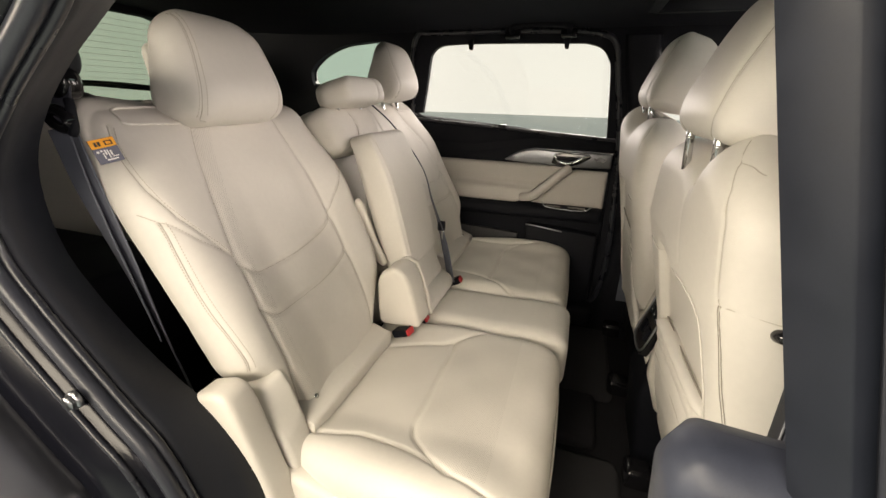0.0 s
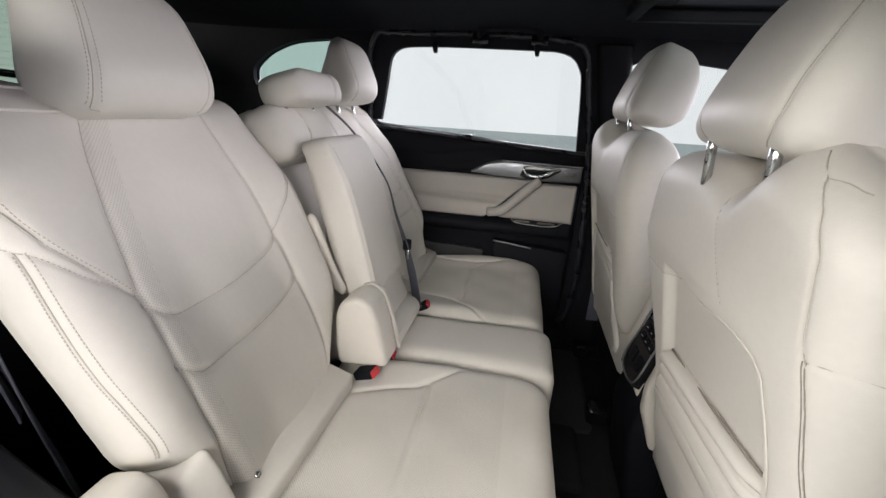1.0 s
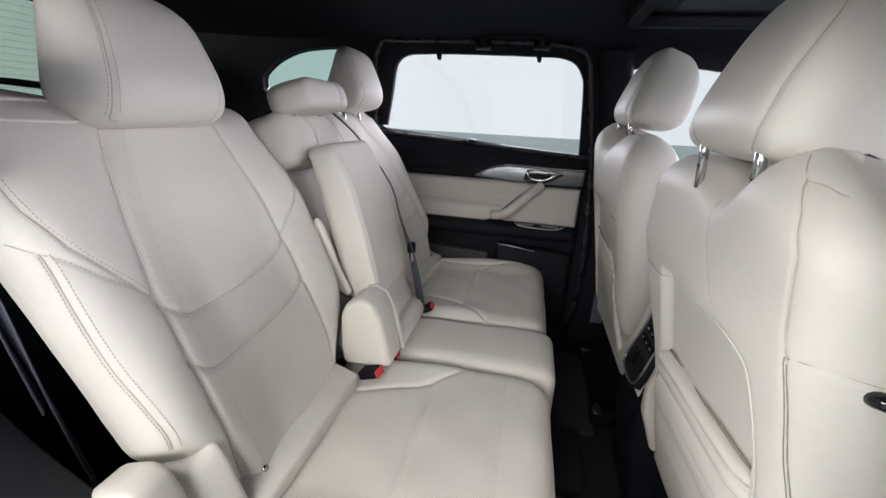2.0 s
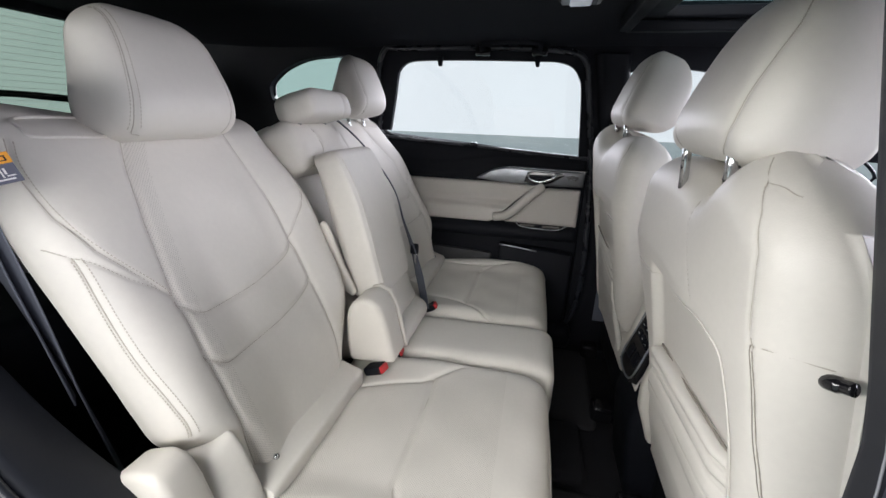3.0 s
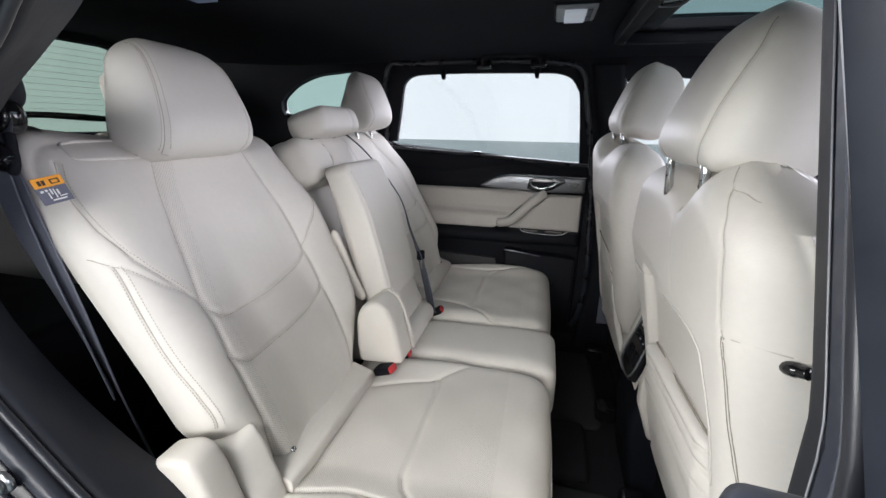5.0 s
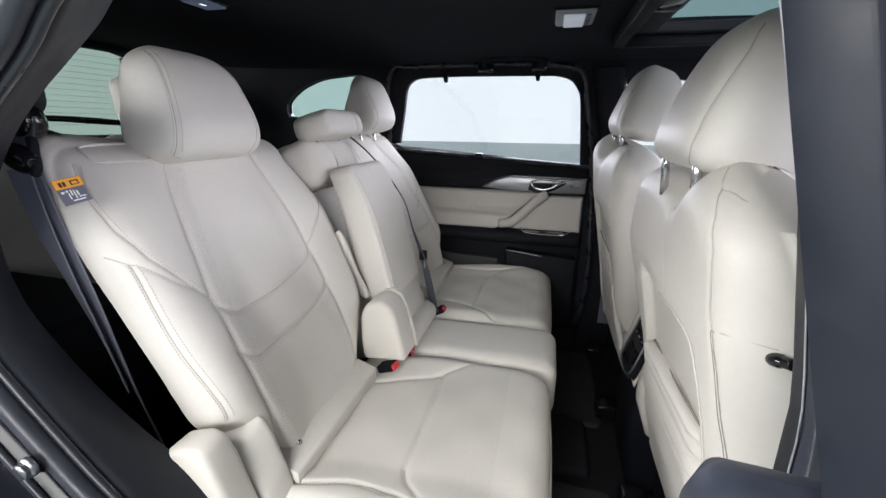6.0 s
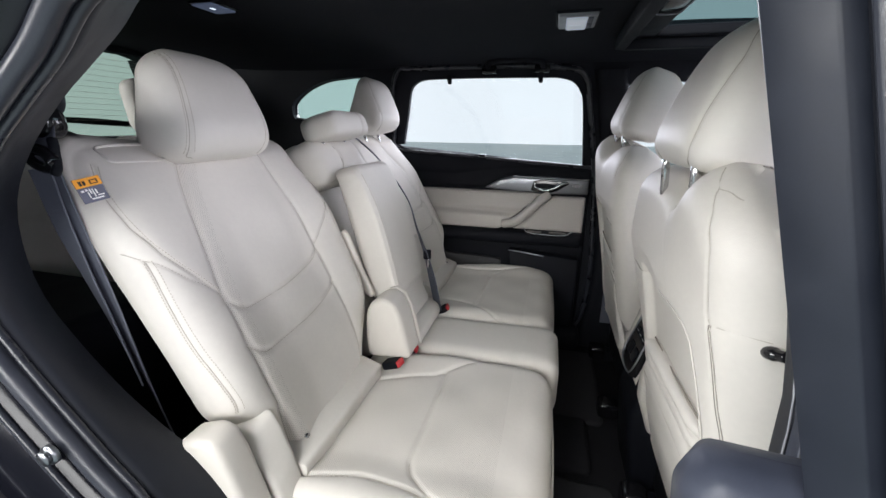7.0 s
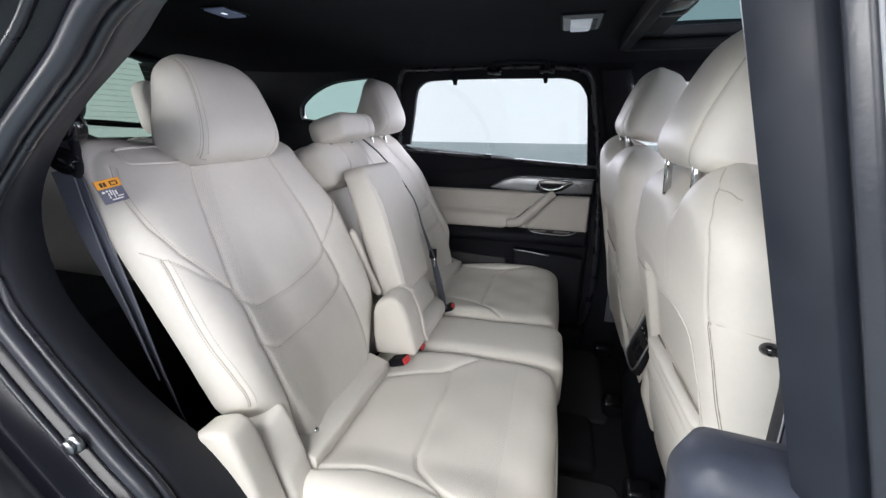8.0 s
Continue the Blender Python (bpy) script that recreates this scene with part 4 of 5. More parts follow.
def outer_seat(m, name_label, tag, raise_head=0.0, head_out=0.0):
    """m: -1 the seat beside the open door, 1 the one across the car. u counts from the car's middle outward."""
    g = group_at("car_seat", 0.22, m * 0.385, 0.0, name_label, "seat", "second-row seats")
    U = np.array((0, m, 0))
    # backrest
    zz = [0.31, 0.36, 0.40, 0.45, 0.50, 0.55, 0.60, 0.69, 0.80, 0.928]
    vz = [(z - 0.31) / 0.909 for z in zz]
    inner = curve_of(vz, [0.262, 0.250, 0.232, 0.198, 0.160, 0.136, 0.122, 0.110, 0.110, 0.118])
    outer = curve_of(vz, [0.562, 0.566, 0.570, 0.586, 0.630, 0.637, 0.638, 0.641, 0.643, 0.622])
    L = vz[-1]
    s_out = zs([(0.445, 0.93), (0.456, 0.902), (0.489, 0.838), (0.520, 0.769), (0.540, 0.690), (0.554, 0.600), (0.560, 0.515), (0.555, 0.415), (0.548, 0.31)])
    s_in = zs([(0.240, 0.93), (0.245, 0.90), (0.242, 0.794), (0.238, 0.676), (0.246, 0.546), (0.252, 0.45), (0.272, 0.35), (0.28, 0.31)])
    h1 = zs([(0.547, 0.655), (0.528, 0.636), (0.500, 0.626), (0.403, 0.626), (0.311, 0.636), (0.266, 0.646), (0.240, 0.664)])
    h2 = zs([(0.557, 0.575), (0.540, 0.558), (0.512, 0.548), (0.400, 0.548), (0.31, 0.558), (0.262, 0.571), (0.246, 0.584)])
    sh = zs([(0.603, 0.900), (0.614, 0.864), (0.619, 0.80), (0.606, 0.750), (0.570, 0.697), (0.547, 0.666)])
    sh2 = zs([(0.640, 0.772), (0.632, 0.757), (0.616, 0.739), (0.593, 0.710), (0.545, 0.668)])
    lowseam = zs([(0.628, 0.752), (0.629, 0.677), (0.628, 0.609), (0.6245, 0.547), (0.6215, 0.500)])
    arc = zs([(0.140, 0.93), (0.128, 0.86), (0.130, 0.782), (0.161, 0.733), (0.210, 0.696), (0.239, 0.672)])

    def lift(u, v):
        mid = step_up(u, 0.17, 0.29) * (1 - step_up(u, 0.44, 0.58))
        b = 0.025 * (1 - mid) * (0.35 + 0.65 * step_up(v, 0.02, 0.25)) * (1 - 0.75 * step_up(v, 0.45, 0.66))
        lumbar = 0.012 * np.exp(-((v - 0.22) / 0.14) ** 2)
        tophang = -0.018 * step_up(v, 0.48, 0.66)
        return b + lumbar + tophang + 0.002 * np.sin(u * 37) * np.sin(v * 23)
    back = Pad((0.0576, 0, 0.31), U, BACK_DIR, BACK_NORMAL, L, inner, outer, 0.13, 0.055, rc=(0.012, 0.045), Rb=0.03, lift=lift, power=2.2,
               shift=lambda u, v, w: (u, v + 0.46 * np.maximum(0, -w - 0.02) * step_up(v, 0.50, 0.66), np.where(w < -0.04, -0.04 + (w + 0.04) * (1 - 0.75 * step_up(u, 0.44, 0.62)), w)),
               seams=[(s_out, 0.0042, 0.0052, 0.004), (s_in, 0.0042, 0.0052, 0.004), (h1, 0.0038, 0.0048, 0.003), (h2, 0.0038, 0.0048, 0.003),
                      (sh, 0.0026, 0.0024, 0.002), (sh2, 0.0022, 0.0022, 0.002), (lowseam, 0.0021, 0.0022, 0.0012), (arc, 0.0035, 0.003, 0.002)])
    so, si = np.array(s_out), np.array(s_in)

    def pick(u, v):
        a = np.interp(v, si[::-1, 1], si[::-1, 0])
        b = np.interp(v, so[::-1, 1], so[::-1, 0])
        strip = (u > b - 0.034)
        return np.where((u > a) & (u < b) & strip, 1, 0)
    bo = back.build("backrest", [leather, leather_perf], g, "cream leather backrest with perforated centre", du=0.0034 if m < 0 else 0.0045, pick=pick)
    off = lambda line, d: [(u + d, v) for u, v in line]
    back.seam_lines(bo, seam_cord)
    if m < 0:
        back.stitches("stitching", [off(lowseam, 0.0028), off(lowseam, -0.0055), off(sh, -0.005)], bo, step=0.0050, length=0.0030, r=0.0008)
    # embossed panel on the top of the backrest
    back.cord("embossed_panel", [(0.470, 0.662), (0.475, 0.650), (0.525, 0.648), (0.575, 0.650), (0.580, 0.662), (0.574, 0.674), (0.525, 0.676), (0.476, 0.674), (0.470, 0.664)], 0.0030, leather, bo, "embossed panel edge", n=80, out=0.0)
    # headrest: pillow on two posts
    hr_org = np.array((-0.206, m * head_out, 0.886 + raise_head))
    hd = np.array((-0.20, 0, 0.98))
    hn = np.array((0.98, 0, 0.20))
    hv = np.array([0, 0.04, 0.10, 0.16, 0.20])
    lo = curve_of(hv, [0.268, 0.256, 0.255, 0.268, 0.300])
    hi = curve_of(hv, [0.486, 0.498, 0.502, 0.497, 0.478])
    side = [(0.474, -0.01), (0.478, 0.01), (0.481, 0.03), (0.476, 0.074), (0.467, 0.122), (0.463, 0.162), (0.461, 0.184)]
    side2 = [(0.302, -0.01), (0.296, 0.03), (0.290, 0.09), (0.294, 0.14), (0.310, 0.180)]
    head = Pad(hr_org, U, hd, hn, 0.20, lo, hi, 0.078, 0.056, rc=(0.03, 0.055), Rb=0.032, power=2.3, back_follows=False,
               lift=lambda u, v: 0.052 - 0.010 * ((u - 0.39) / 0.13) ** 2 - 1.1 * (np.maximum(0, v - 0.07)) ** 2 + 0.010 * np.exp(-((v - 0.05) / 0.05) ** 2),
               seams=[(side, 0.0021, 0.0026, 0.0008), (side2, 0.0021, 0.0026, 0.0008)],
               shift=lambda u, v, w: (u, v, np.where(w < 0, w * (1 - 0.86 * step_up(v, 0.03, 0.18)), w)))
    ho = head.build("headrest", leather_light, g, "cream leather headrest with stitched side seams", du=0.0034)
    head.seam_lines(ho, seam_cord)
    head.stitches("stitching", [off(side, 0.0040)[1:], off(side, -0.0055)[1:]], ho, step=0.0050, length=0.0030, r=0.0008)
    for u in (0.33 + head_out, 0.45 + head_out):
        tube("headrest_post", [(-0.235, m * u, 0.84), (-0.262, m * u, 0.935 + raise_head)], 0.006, chrome, ho, "chrome post", n=4, straight=True)
    # cushion
    front_line = curve_of([0, 0.2, 0.40, 0.52], [0.13, 0.118, 0.112, 0.13])
    out_line = curve_of([0, 0.1, 0.3, 0.52], [0.59, 0.635, 0.655, 0.650])
    tr = [(0.209, 0.234), (0.30, 0.239), (0.44, 0.241), (0.500, 0.240), (0.530, 0.252), (0.565, 0.290), (0.592, 0.335), (0.612, 0.42)]
    co = [(0.585, 0.03), (0.579, 0.075), (0.560, 0.161), (0.563, 0.244), (0.580, 0.305), (0.592, 0.335)]
    ci = [(0.285, 0.02), (0.276, 0.043), (0.25, 0.12), (0.223, 0.209), (0.18, 0.262), (0.135, 0.310), (0.118, 0.350)]

    def clift(u, v):
        b = 0.018 * step_up(u, 0.50, 0.60) * (1 - step_up(v, 0.35, 0.5)) + 0.010 * (1 - step_up(u, 0.14, 0.24)) * (1 - step_up(v, 0.2, 0.4))
        return b + 0.006 * np.exp(-((v - 0.38) / 0.10) ** 2) - 0.010 * np.exp(-((v - 0.06) / 0.10) ** 2) - 0.5 * np.maximum(0, v - 0.44) ** 1.5 + 0.0016 * np.sin(u * 41 + 1) * np.sin(v * 31)
    cush = Pad((-0.01, 0, 0.357), U, (1, 0, 0), (0, 0, 1), 0.50, front_line, out_line, 0.17, 0.055, rc=(0.02, 0.05), Rb=0.02, lift=clift, power=2.3,
               seams=[(tr, 0.004, 0.0036, 0.003), (co, 0.006, 0.004, 0.004), (ci, 0.005, 0.004, 0.004)])

    def cpick(u, v):
        a = np.interp(v, [p[1] for p in ci], [p[0] for p in ci])
        b = np.interp(v, [p[1] for p in co], [p[0] for p in co])
        return np.where((u > a) & (u < b) & (v < 0.40), 1, 0)
    cu = cush.build("cushion", [leather, leather_perf], g, "cream leather seat cushion with perforated centre", du=0.0036 if m < 0 else 0.0045, pick=cpick)
    cush.seam_lines(cu, seam_cord)
    cush.cord("piping", [(0.640, 0.492), (0.45, 0.502), (0.25, 0.502), (0.14, 0.494)], 0.0022, leather, cu, n=60, out=-0.012)
    # fabric roll between backrest and cushion, base below
    part("seat_roll", prism_bm([(0.004, 0.340), (0.008, 0.390), (0.014, 0.396), (0.062, 0.379), (0.066, 0.373), (0.064, 0.340)], *sorted((m * 0.252, m * 0.580)), 0.003, 2), leather, g, "flat leather band between backrest and cushion", smooth=True)
    part("seat_base", box_bm(-0.05, 0.42, min(m * 0.15, m * 0.60), max(m * 0.15, m * 0.60), 0.02, 0.20, 0.02), black_plastic, g, smooth=True)
    for u in (0.235, 0.528):
        p = back.at(u, (0.385 - 0.31) / 0.909, 0.001)[0]
        tube("anchor_tag", [p - BACK_NORMAL * 0.004, p + BACK_NORMAL * 0.003], 0.0052, chrome, g, "small metal anchor tag", n=4, sides=10, straight=True)
    # hinge covers on the outer side
    if m < 0:
        part("hinge_cover", prism_bm([(-0.080, 0.462), (-0.066, 0.498), (-0.022, 0.513), (0.002, 0.508), (0.018, 0.474), (0.038, 0.405), (0.064, 0.315), (0.072, 0.26), (0.045, 0.255), (0.012, 0.355), (-0.060, 0.415)], *sorted((m * 0.642, m * 0.697)), 0.012, 4), cream_plastic, g, "cream plastic hinge cover", smooth=True)
        inner_cover = prism_bm([(-0.06, 0.480), (-0.012, 0.497), (0.014, 0.497), (0.030, 0.468), (0.050, 0.407), (0.066, 0.33), (0.070, 0.24), (-0.02, 0.24)], *sorted((m * 0.580, m * 0.639)), 0.011, 4)
        for v in inner_cover.verts:
            k = step_up(v.co.z, 0.36, 0.46) * (abs(v.co.y) - 0.580) / 0.059
            v.co.z -= 0.006 + 0.030 * k
            v.co.x -= 0.012 * k
        part("inner_hinge_cover", inner_cover, leather, g, "padded cream inner hinge cover", smooth=True)
    part("side_shield", prism_bm([(-0.05, 0.36), (0.05, 0.33), (0.30, 0.27), (0.34, 0.12), (-0.04, 0.12)], *sorted((m * 0.60, m * 0.655)), 0.015, 3), cream_plastic, g, "cream plastic side shield", smooth=True)
    if tag:
        warning_tag(g)


def warning_tag(seat):
    """A sewn-in cloth label with an orange head, standing off the outer edge of the backrest."""
    a = np.array((-0.178, -0.673, 0.878))
    b = np.array((-0.172, -0.643, 0.883))
    down = np.array((0.004, 0.0078, -0.0328))
    def quad(name, u0, u1, v0, v1, mat, parent, out, label=""):
        nrm = np.cross(b - a, down)
        nrm /= np.linalg.norm(nrm)
        if nrm[0] < 0:
            nrm = -nrm
        c = [a + (b - a) * u + down * v for u, v in ((u0, v0), (u1, v0), (u1, v1), (u0, v1))]
        vs = [p + nrm * (out + 0.0006) for p in c] + [p + nrm * (out - 0.0006) for p in c]
        return mesh_of(name, vs, [(0, 1, 2, 3), (7, 6, 5, 4), (0, 4, 5, 1), (1, 5, 6, 2), (2, 6, 7, 3), (3, 7, 4, 0)], mat, parent, label, smooth=False)
    t = quad("warning_label", 0, 1, 0, 1, grey_print, seat, 0.0, "slate cloth warning label with an orange head")
    quad("label_head", 0.0, 1, 0.0, 0.36, orange_print, t, 0.0014, "orange head")
    for u in (0.16, 0.30):
        quad("head_mark", u, u + 0.09, 0.10, 0.28, dark_print, t, 0.0026)
    quad("head_mark", 0.56, 0.86, 0.10, 0.14, dark_print, t, 0.0026)
    quad("head_mark", 0.56, 0.60, 0.10, 0.28, dark_print, t, 0.0026)
    quad("head_mark", 0.82, 0.86, 0.10, 0.28, dark_print, t, 0.0026)
    quad("head_mark", 0.56, 0.86, 0.25, 0.28, dark_print, t, 0.0026)
    for u0, u1, v0, v1 in ((0.10, 0.20, 0.46, 0.54), (0.26, 0.34, 0.44, 0.52), (0.40, 0.45, 0.44, 0.66), (0.50, 0.54, 0.46, 0.80), (0.30, 0.34, 0.56, 0.80), (0.60, 0.66, 0.50, 0.70), (0.34, 0.80, 0.84, 0.89), (0.62, 0.86, 0.74, 0.78)):
        quad("label_mark", u0, u1, v0, v1, white_print, t, 0.0014)


outer_seat(-1, "cream leather second-row seat with perforated centre beside the open door", True)
outer_seat(1, "cream leather second-row seat beside the closed door", False, 0.045, 0.035)

# ---- middle place with the upright armrest ----
mid = group_at("middle_seat", 0.22, 0.01, 0.0, "narrow cream leather middle seat with its armrest folded up", "seat", "second-row seats")
cm = Pad((0.05, 0, 0.352), (0, 1, 0), (1, 0, 0), (0, 0, 1), 0.455, const(-0.108), const(0.112), 0.15, 0.045, rc=(0.02, 0.035), Rb=0.02,
         lift=lambda u, v: 0.006 * np.exp(-((v - 0.36) / 0.1) ** 2) - 0.010 * np.exp(-(v / 0.08) ** 2) + 0.006 - 0.35 * np.maximum(0, v - 0.40) ** 1.5, power=2.4)
cmo = cm.build("cushion", leather, mid, "cream leather middle cushion", du=0.0045)
cm.cord("piping", [(-0.10, 0.44), (0.0, 0.450), (0.104, 0.44)], 0.0022, leather, cmo, n=40, out=-0.02)
mb = Pad((0.03, 0, 0.33), (0, 1, 0), BACK_DIR, BACK_NORMAL, 0.635, const(-0.124), const(0.118), 0.11, 0.035, rc=(0.02, 0.05), Rb=0.03,
         lift=lambda u, v: -0.030 * (1 - step_up(v, 0.545, 0.57)) + 0.012 * step_up(v, 0.56, 0.60))
mb.build("backrest", leather, mid, "cream leather middle backrest", du=0.005)
# side roll above the armrest
sr = Pad((-0.110, 0, 0.812), (0, 1, 0), BACK_DIR, BACK_NORMAL, 0.132, const(-0.126), const(0.116), 0.11, 0.040, rc=(0.03, 0.04), Rb=0.02, lift=lambda u, v: -0.3 * np.maximum(0, v - 0.05) ** 1.3,
         seams=[([(-0.030, 0.125), (-0.018, 0.07), (-0.035, 0.03), (-0.09, 0.0)], 0.004, 0.004, 0.003)])
sro = sr.build("shoulder_pad", leather, mid, du=0.004)
sr.seam_lines(sro, seam_cord)
mh = Pad((-0.112, 0, 0.926), (0, 1, 0), (-0.25, 0, 0.968), (0.968, 0, 0.25), 0.070, curve_of([0, 0.025, 0.05, 0.070], [-0.100, -0.106, -0.104, -0.094]), curve_of([0, 0.025, 0.05, 0.070], [0.092, 0.100, 0.096, 0.080]), 0.10, 0.028, rc=(0.014, 0.026), Rb=0.030, power=2.5,
         lift=lambda u, v: 0.016 + 0 * u, seams=[([(0.045, -0.01), (0.052, 0.04), (0.030, 0.09)], 0.003, 0.003, 0.002)])
mho = mh.build("headrest", leather_light, mid, "small low cream leather headrest", du=0.004)
for u in (-0.06, 0.06):
    tube("headrest_post", [(-0.170, u, 0.86), (-0.175, u, 0.94)], 0.006, chrome, mho, "chrome post", n=4, straight=True)
ARM_DIR = np.array((-0.258, 0, 0.966))
ARM_NORMAL = np.array((0.966, 0, 0.258))
ar = Pad((0.068, 0, 0.498), (0, 1, 0), ARM_DIR, ARM_NORMAL, 0.378, const(-0.118), const(0.100), 0.090, 0.020, rc=(0.026, 0.030), Rb=0.026, power=2.4,
         lift=lambda u, v: -0.5 * np.maximum(0, v - 0.24) ** 1.6 + 0.004 * np.sin(v * 9),
         seams=[([(-0.1085, 0.0), (-0.1085, 0.378)], 0.003, 0.0022, 0.001)])
arm = group_at("armrest", 0.03, -0.01, 0.505, "cream leather centre armrest folded upright", "armrest")
aro = ar.build("pad", leather, arm, "stitched cream leather pad", du=0.004)
ar.stitches("stitching", [[(-0.103, 0.02), (-0.103, 0.355)]], aro)
part("side_plate", prism_bm([(-0.097, 0.672), (-0.086, 0.690), (-0.070, 0.676), (-0.036, 0.580), (-0.002, 0.510), (-0.012, 0.498), (-0.035, 0.512), (-0.066, 0.578)], -0.136, -0.118, 0.007, 3), cream_plastic, arm, "cream plastic side plate", smooth=True)
part("lower_roll", prism_bm([(0.012, 0.515), (0.044, 0.520), (0.054, 0.500), (0.070, 0.455), (0.086, 0.422), (0.082, 0.404), (0.050, 0.405), (0.025, 0.44)], -0.108, 0.097, 0.010, 4), leather, arm, "leather flap at the foot of the armrest", smooth=True)
part("lower_pad", prism_bm([(0.04, 0.410), (0.085, 0.412), (0.112, 0.402), (0.124, 0.380), (0.118, 0.352), (0.04, 0.345)], -0.100, 0.108, 0.014, 4), leather, mid, smooth=True)
for s, lab in ((-1, "cream plastic hinge box between the seats"),):
    hb = tagged(part("hinge_box", prism_bm([(0.006, 0.490), (0.020, 0.522), (0.055, 0.540), (0.085, 0.528), (0.103, 0.49), (0.128, 0.375), (0.010, 0.365), (0.004, 0.42)], -0.212, -0.126, 0.014, 4), cream_plastic, smooth=True), lab, "hinge cover")
    part("cover_edge", prism_bm([(0.035, 0.530), (0.060, 0.538), (0.088, 0.524), (0.106, 0.485), (0.132, 0.375), (0.122, 0.375), (0.095, 0.49), (0.078, 0.520)], -0.128, -0.112, 0.004, 2), cream_plastic, hb, smooth=True)


def buckle(name, p, d, label):
    g = group_at(name, *p, label, "buckle", "seat belt buckles")
    d = Vector(d).normalized()
    rot = d.to_track_quat("Z", "Y").to_matrix().to_4x4()
    def block(nm, x0, x1, y0, y1, z0, z1, bev, mat, lab=""):
        bm = box_bm(x0, x1, y0, y1, z0, z1, bev)
        bm.transform(Matrix.Translation(p) @ rot)
        return part(nm, bm, mat, g, lab, smooth=True)
    block("body", -0.016, 0.016, -0.010, 0.010, -0.03, 0.018, 0.004, black_plastic)
    block("release_button", -0.014, 0.014, -0.009, 0.008, 0.010, 0.023, 0.003, red_plastic, "red release button")
    return g


buckle("belt_buckle", (0.088, -0.222, 0.366), (0.85, -0.15, 0.35), "black seat belt buckle with a red button")
buckle("belt_buckle", (0.118, 0.150, 0.352), (0.75, 0.1, 0.5), "black seat belt buckle with a red button")
buckle("belt_buckle", (0.098, -0.130, 0.352), (0.75, 0.1, 0.4), "black seat belt buckle with a red button")
cb = group_at("centre_belt", 0.02, 0.13, 0.6, "dark grey centre seat belt running down beside the armrest", "seat belt")
strap("strap", [(-0.205, 0.128, 0.945), (-0.10, 0.134, 0.86), (-0.003, 0.136, 0.737), (0.031, 0.136, 0.636), (0.062, 0.135, 0.55), (0.086, 0.133, 0.459), (0.107, 0.130, 0.360)], [(-0.36, 0.91, -0.2)] * 4 + [(-0.5, 0.80, -0.1), (-0.72, 0.60, 0), (-0.72, 0.60, 0)], 0.044, webbing, cb)
part("tongue", box_bm(0.056, 0.078, 0.122, 0.146, 0.536, 0.566, 0.005), black_plastic, cb, smooth=True)
part("tongue_plate", box_bm(0.070, 0.078, 0.118, 0.142, 0.510, 0.54, 0.002), chrome, cb, "steel tongue plate")

# ---- outer seat belt beside the open door ----
ob_belt = group_at("rear_seat_belt", -0.36, -0.60, 0.9, "dark grey seat belt with guide ring beside the near seat", "seat belt")
BELT_LINE = [(-0.274, -0.628, 0.950), (-0.268, -0.638, 0.922), (-0.262, -0.646, 0.893), (-0.246, -0.647, 0.815), (-0.230, -0.643, 0.740), (-0.206, -0.638, 0.645), (-0.182, -0.635, 0.545), (-0.150, -0.634, 0.430), (-0.118, -0.634, 0.310)]
BELT_TURN = [(-0.91, -0.12, -0.37)] * 3 + [(-0.90, 0.05, -0.38), (-0.86, 0.30, -0.41), (-0.79, 0.45, -0.43), (-0.73, 0.51, -0.47), (-0.67, 0.49, -0.57), (-0.66, 0.48, -0.58)]
strap("strap", BELT_LINE, BELT_TURN, 0.045, webbing, ob_belt, n=90)
strap("second_strap", [(x - 0.005, y - 0.006, z - 0.003) for x, y, z in BELT_LINE[2:7]], BELT_TURN[2:7], 0.040, webbing, ob_belt, n=60)
ring = []
for k in range(16):
    c, d = math.cos(k * math.pi / 8), math.sin(k * math.pi / 8)
    ring.append((-0.264 + 0.027 * c, -0.648 - 0.003 * c, 0.903 - 0.004 * c + 0.012 * d))
tube("guide_ring", ring, 0.0085, gloss_black, ob_belt, "black plastic belt guide", n=60, sides=12, closed=True)
tube("guide_hook", [(-0.246, -0.640, 0.930), (-0.241, -0.643, 0.920), (-0.240, -0.645, 0.908), (-0.234, -0.649, 0.898), (-0.232, -0.652, 0.889), (-0.236, -0.653, 0.883)], 0.0062, black_plastic, ob_belt, n=24, sides=10)


def lump(name, place, size, mat, label=""):
    bm = bmesh.new()
    bmesh.ops.create_uvsphere(bm, u_segments=28, v_segments=18, radius=1)
    for v in bm.verts:
        v.co = Vector([math.copysign(abs(c) ** 0.8, c) for c in v.co])
    bm.transform(Matrix.Translation(place) @ Matrix.Diagonal((*size, 1)))
    return part(name, bm, mat, ob_belt, label, smooth=True)


lump("height_adjuster", (-0.300, -0.608, 0.992), (0.030, 0.024, 0.034), dark_trim, "charcoal rounded belt adjuster")
lump("anchor_cap", (-0.275, -0.624, 0.952), (0.024, 0.020, 0.024), gloss_black, "black belt outlet cap")


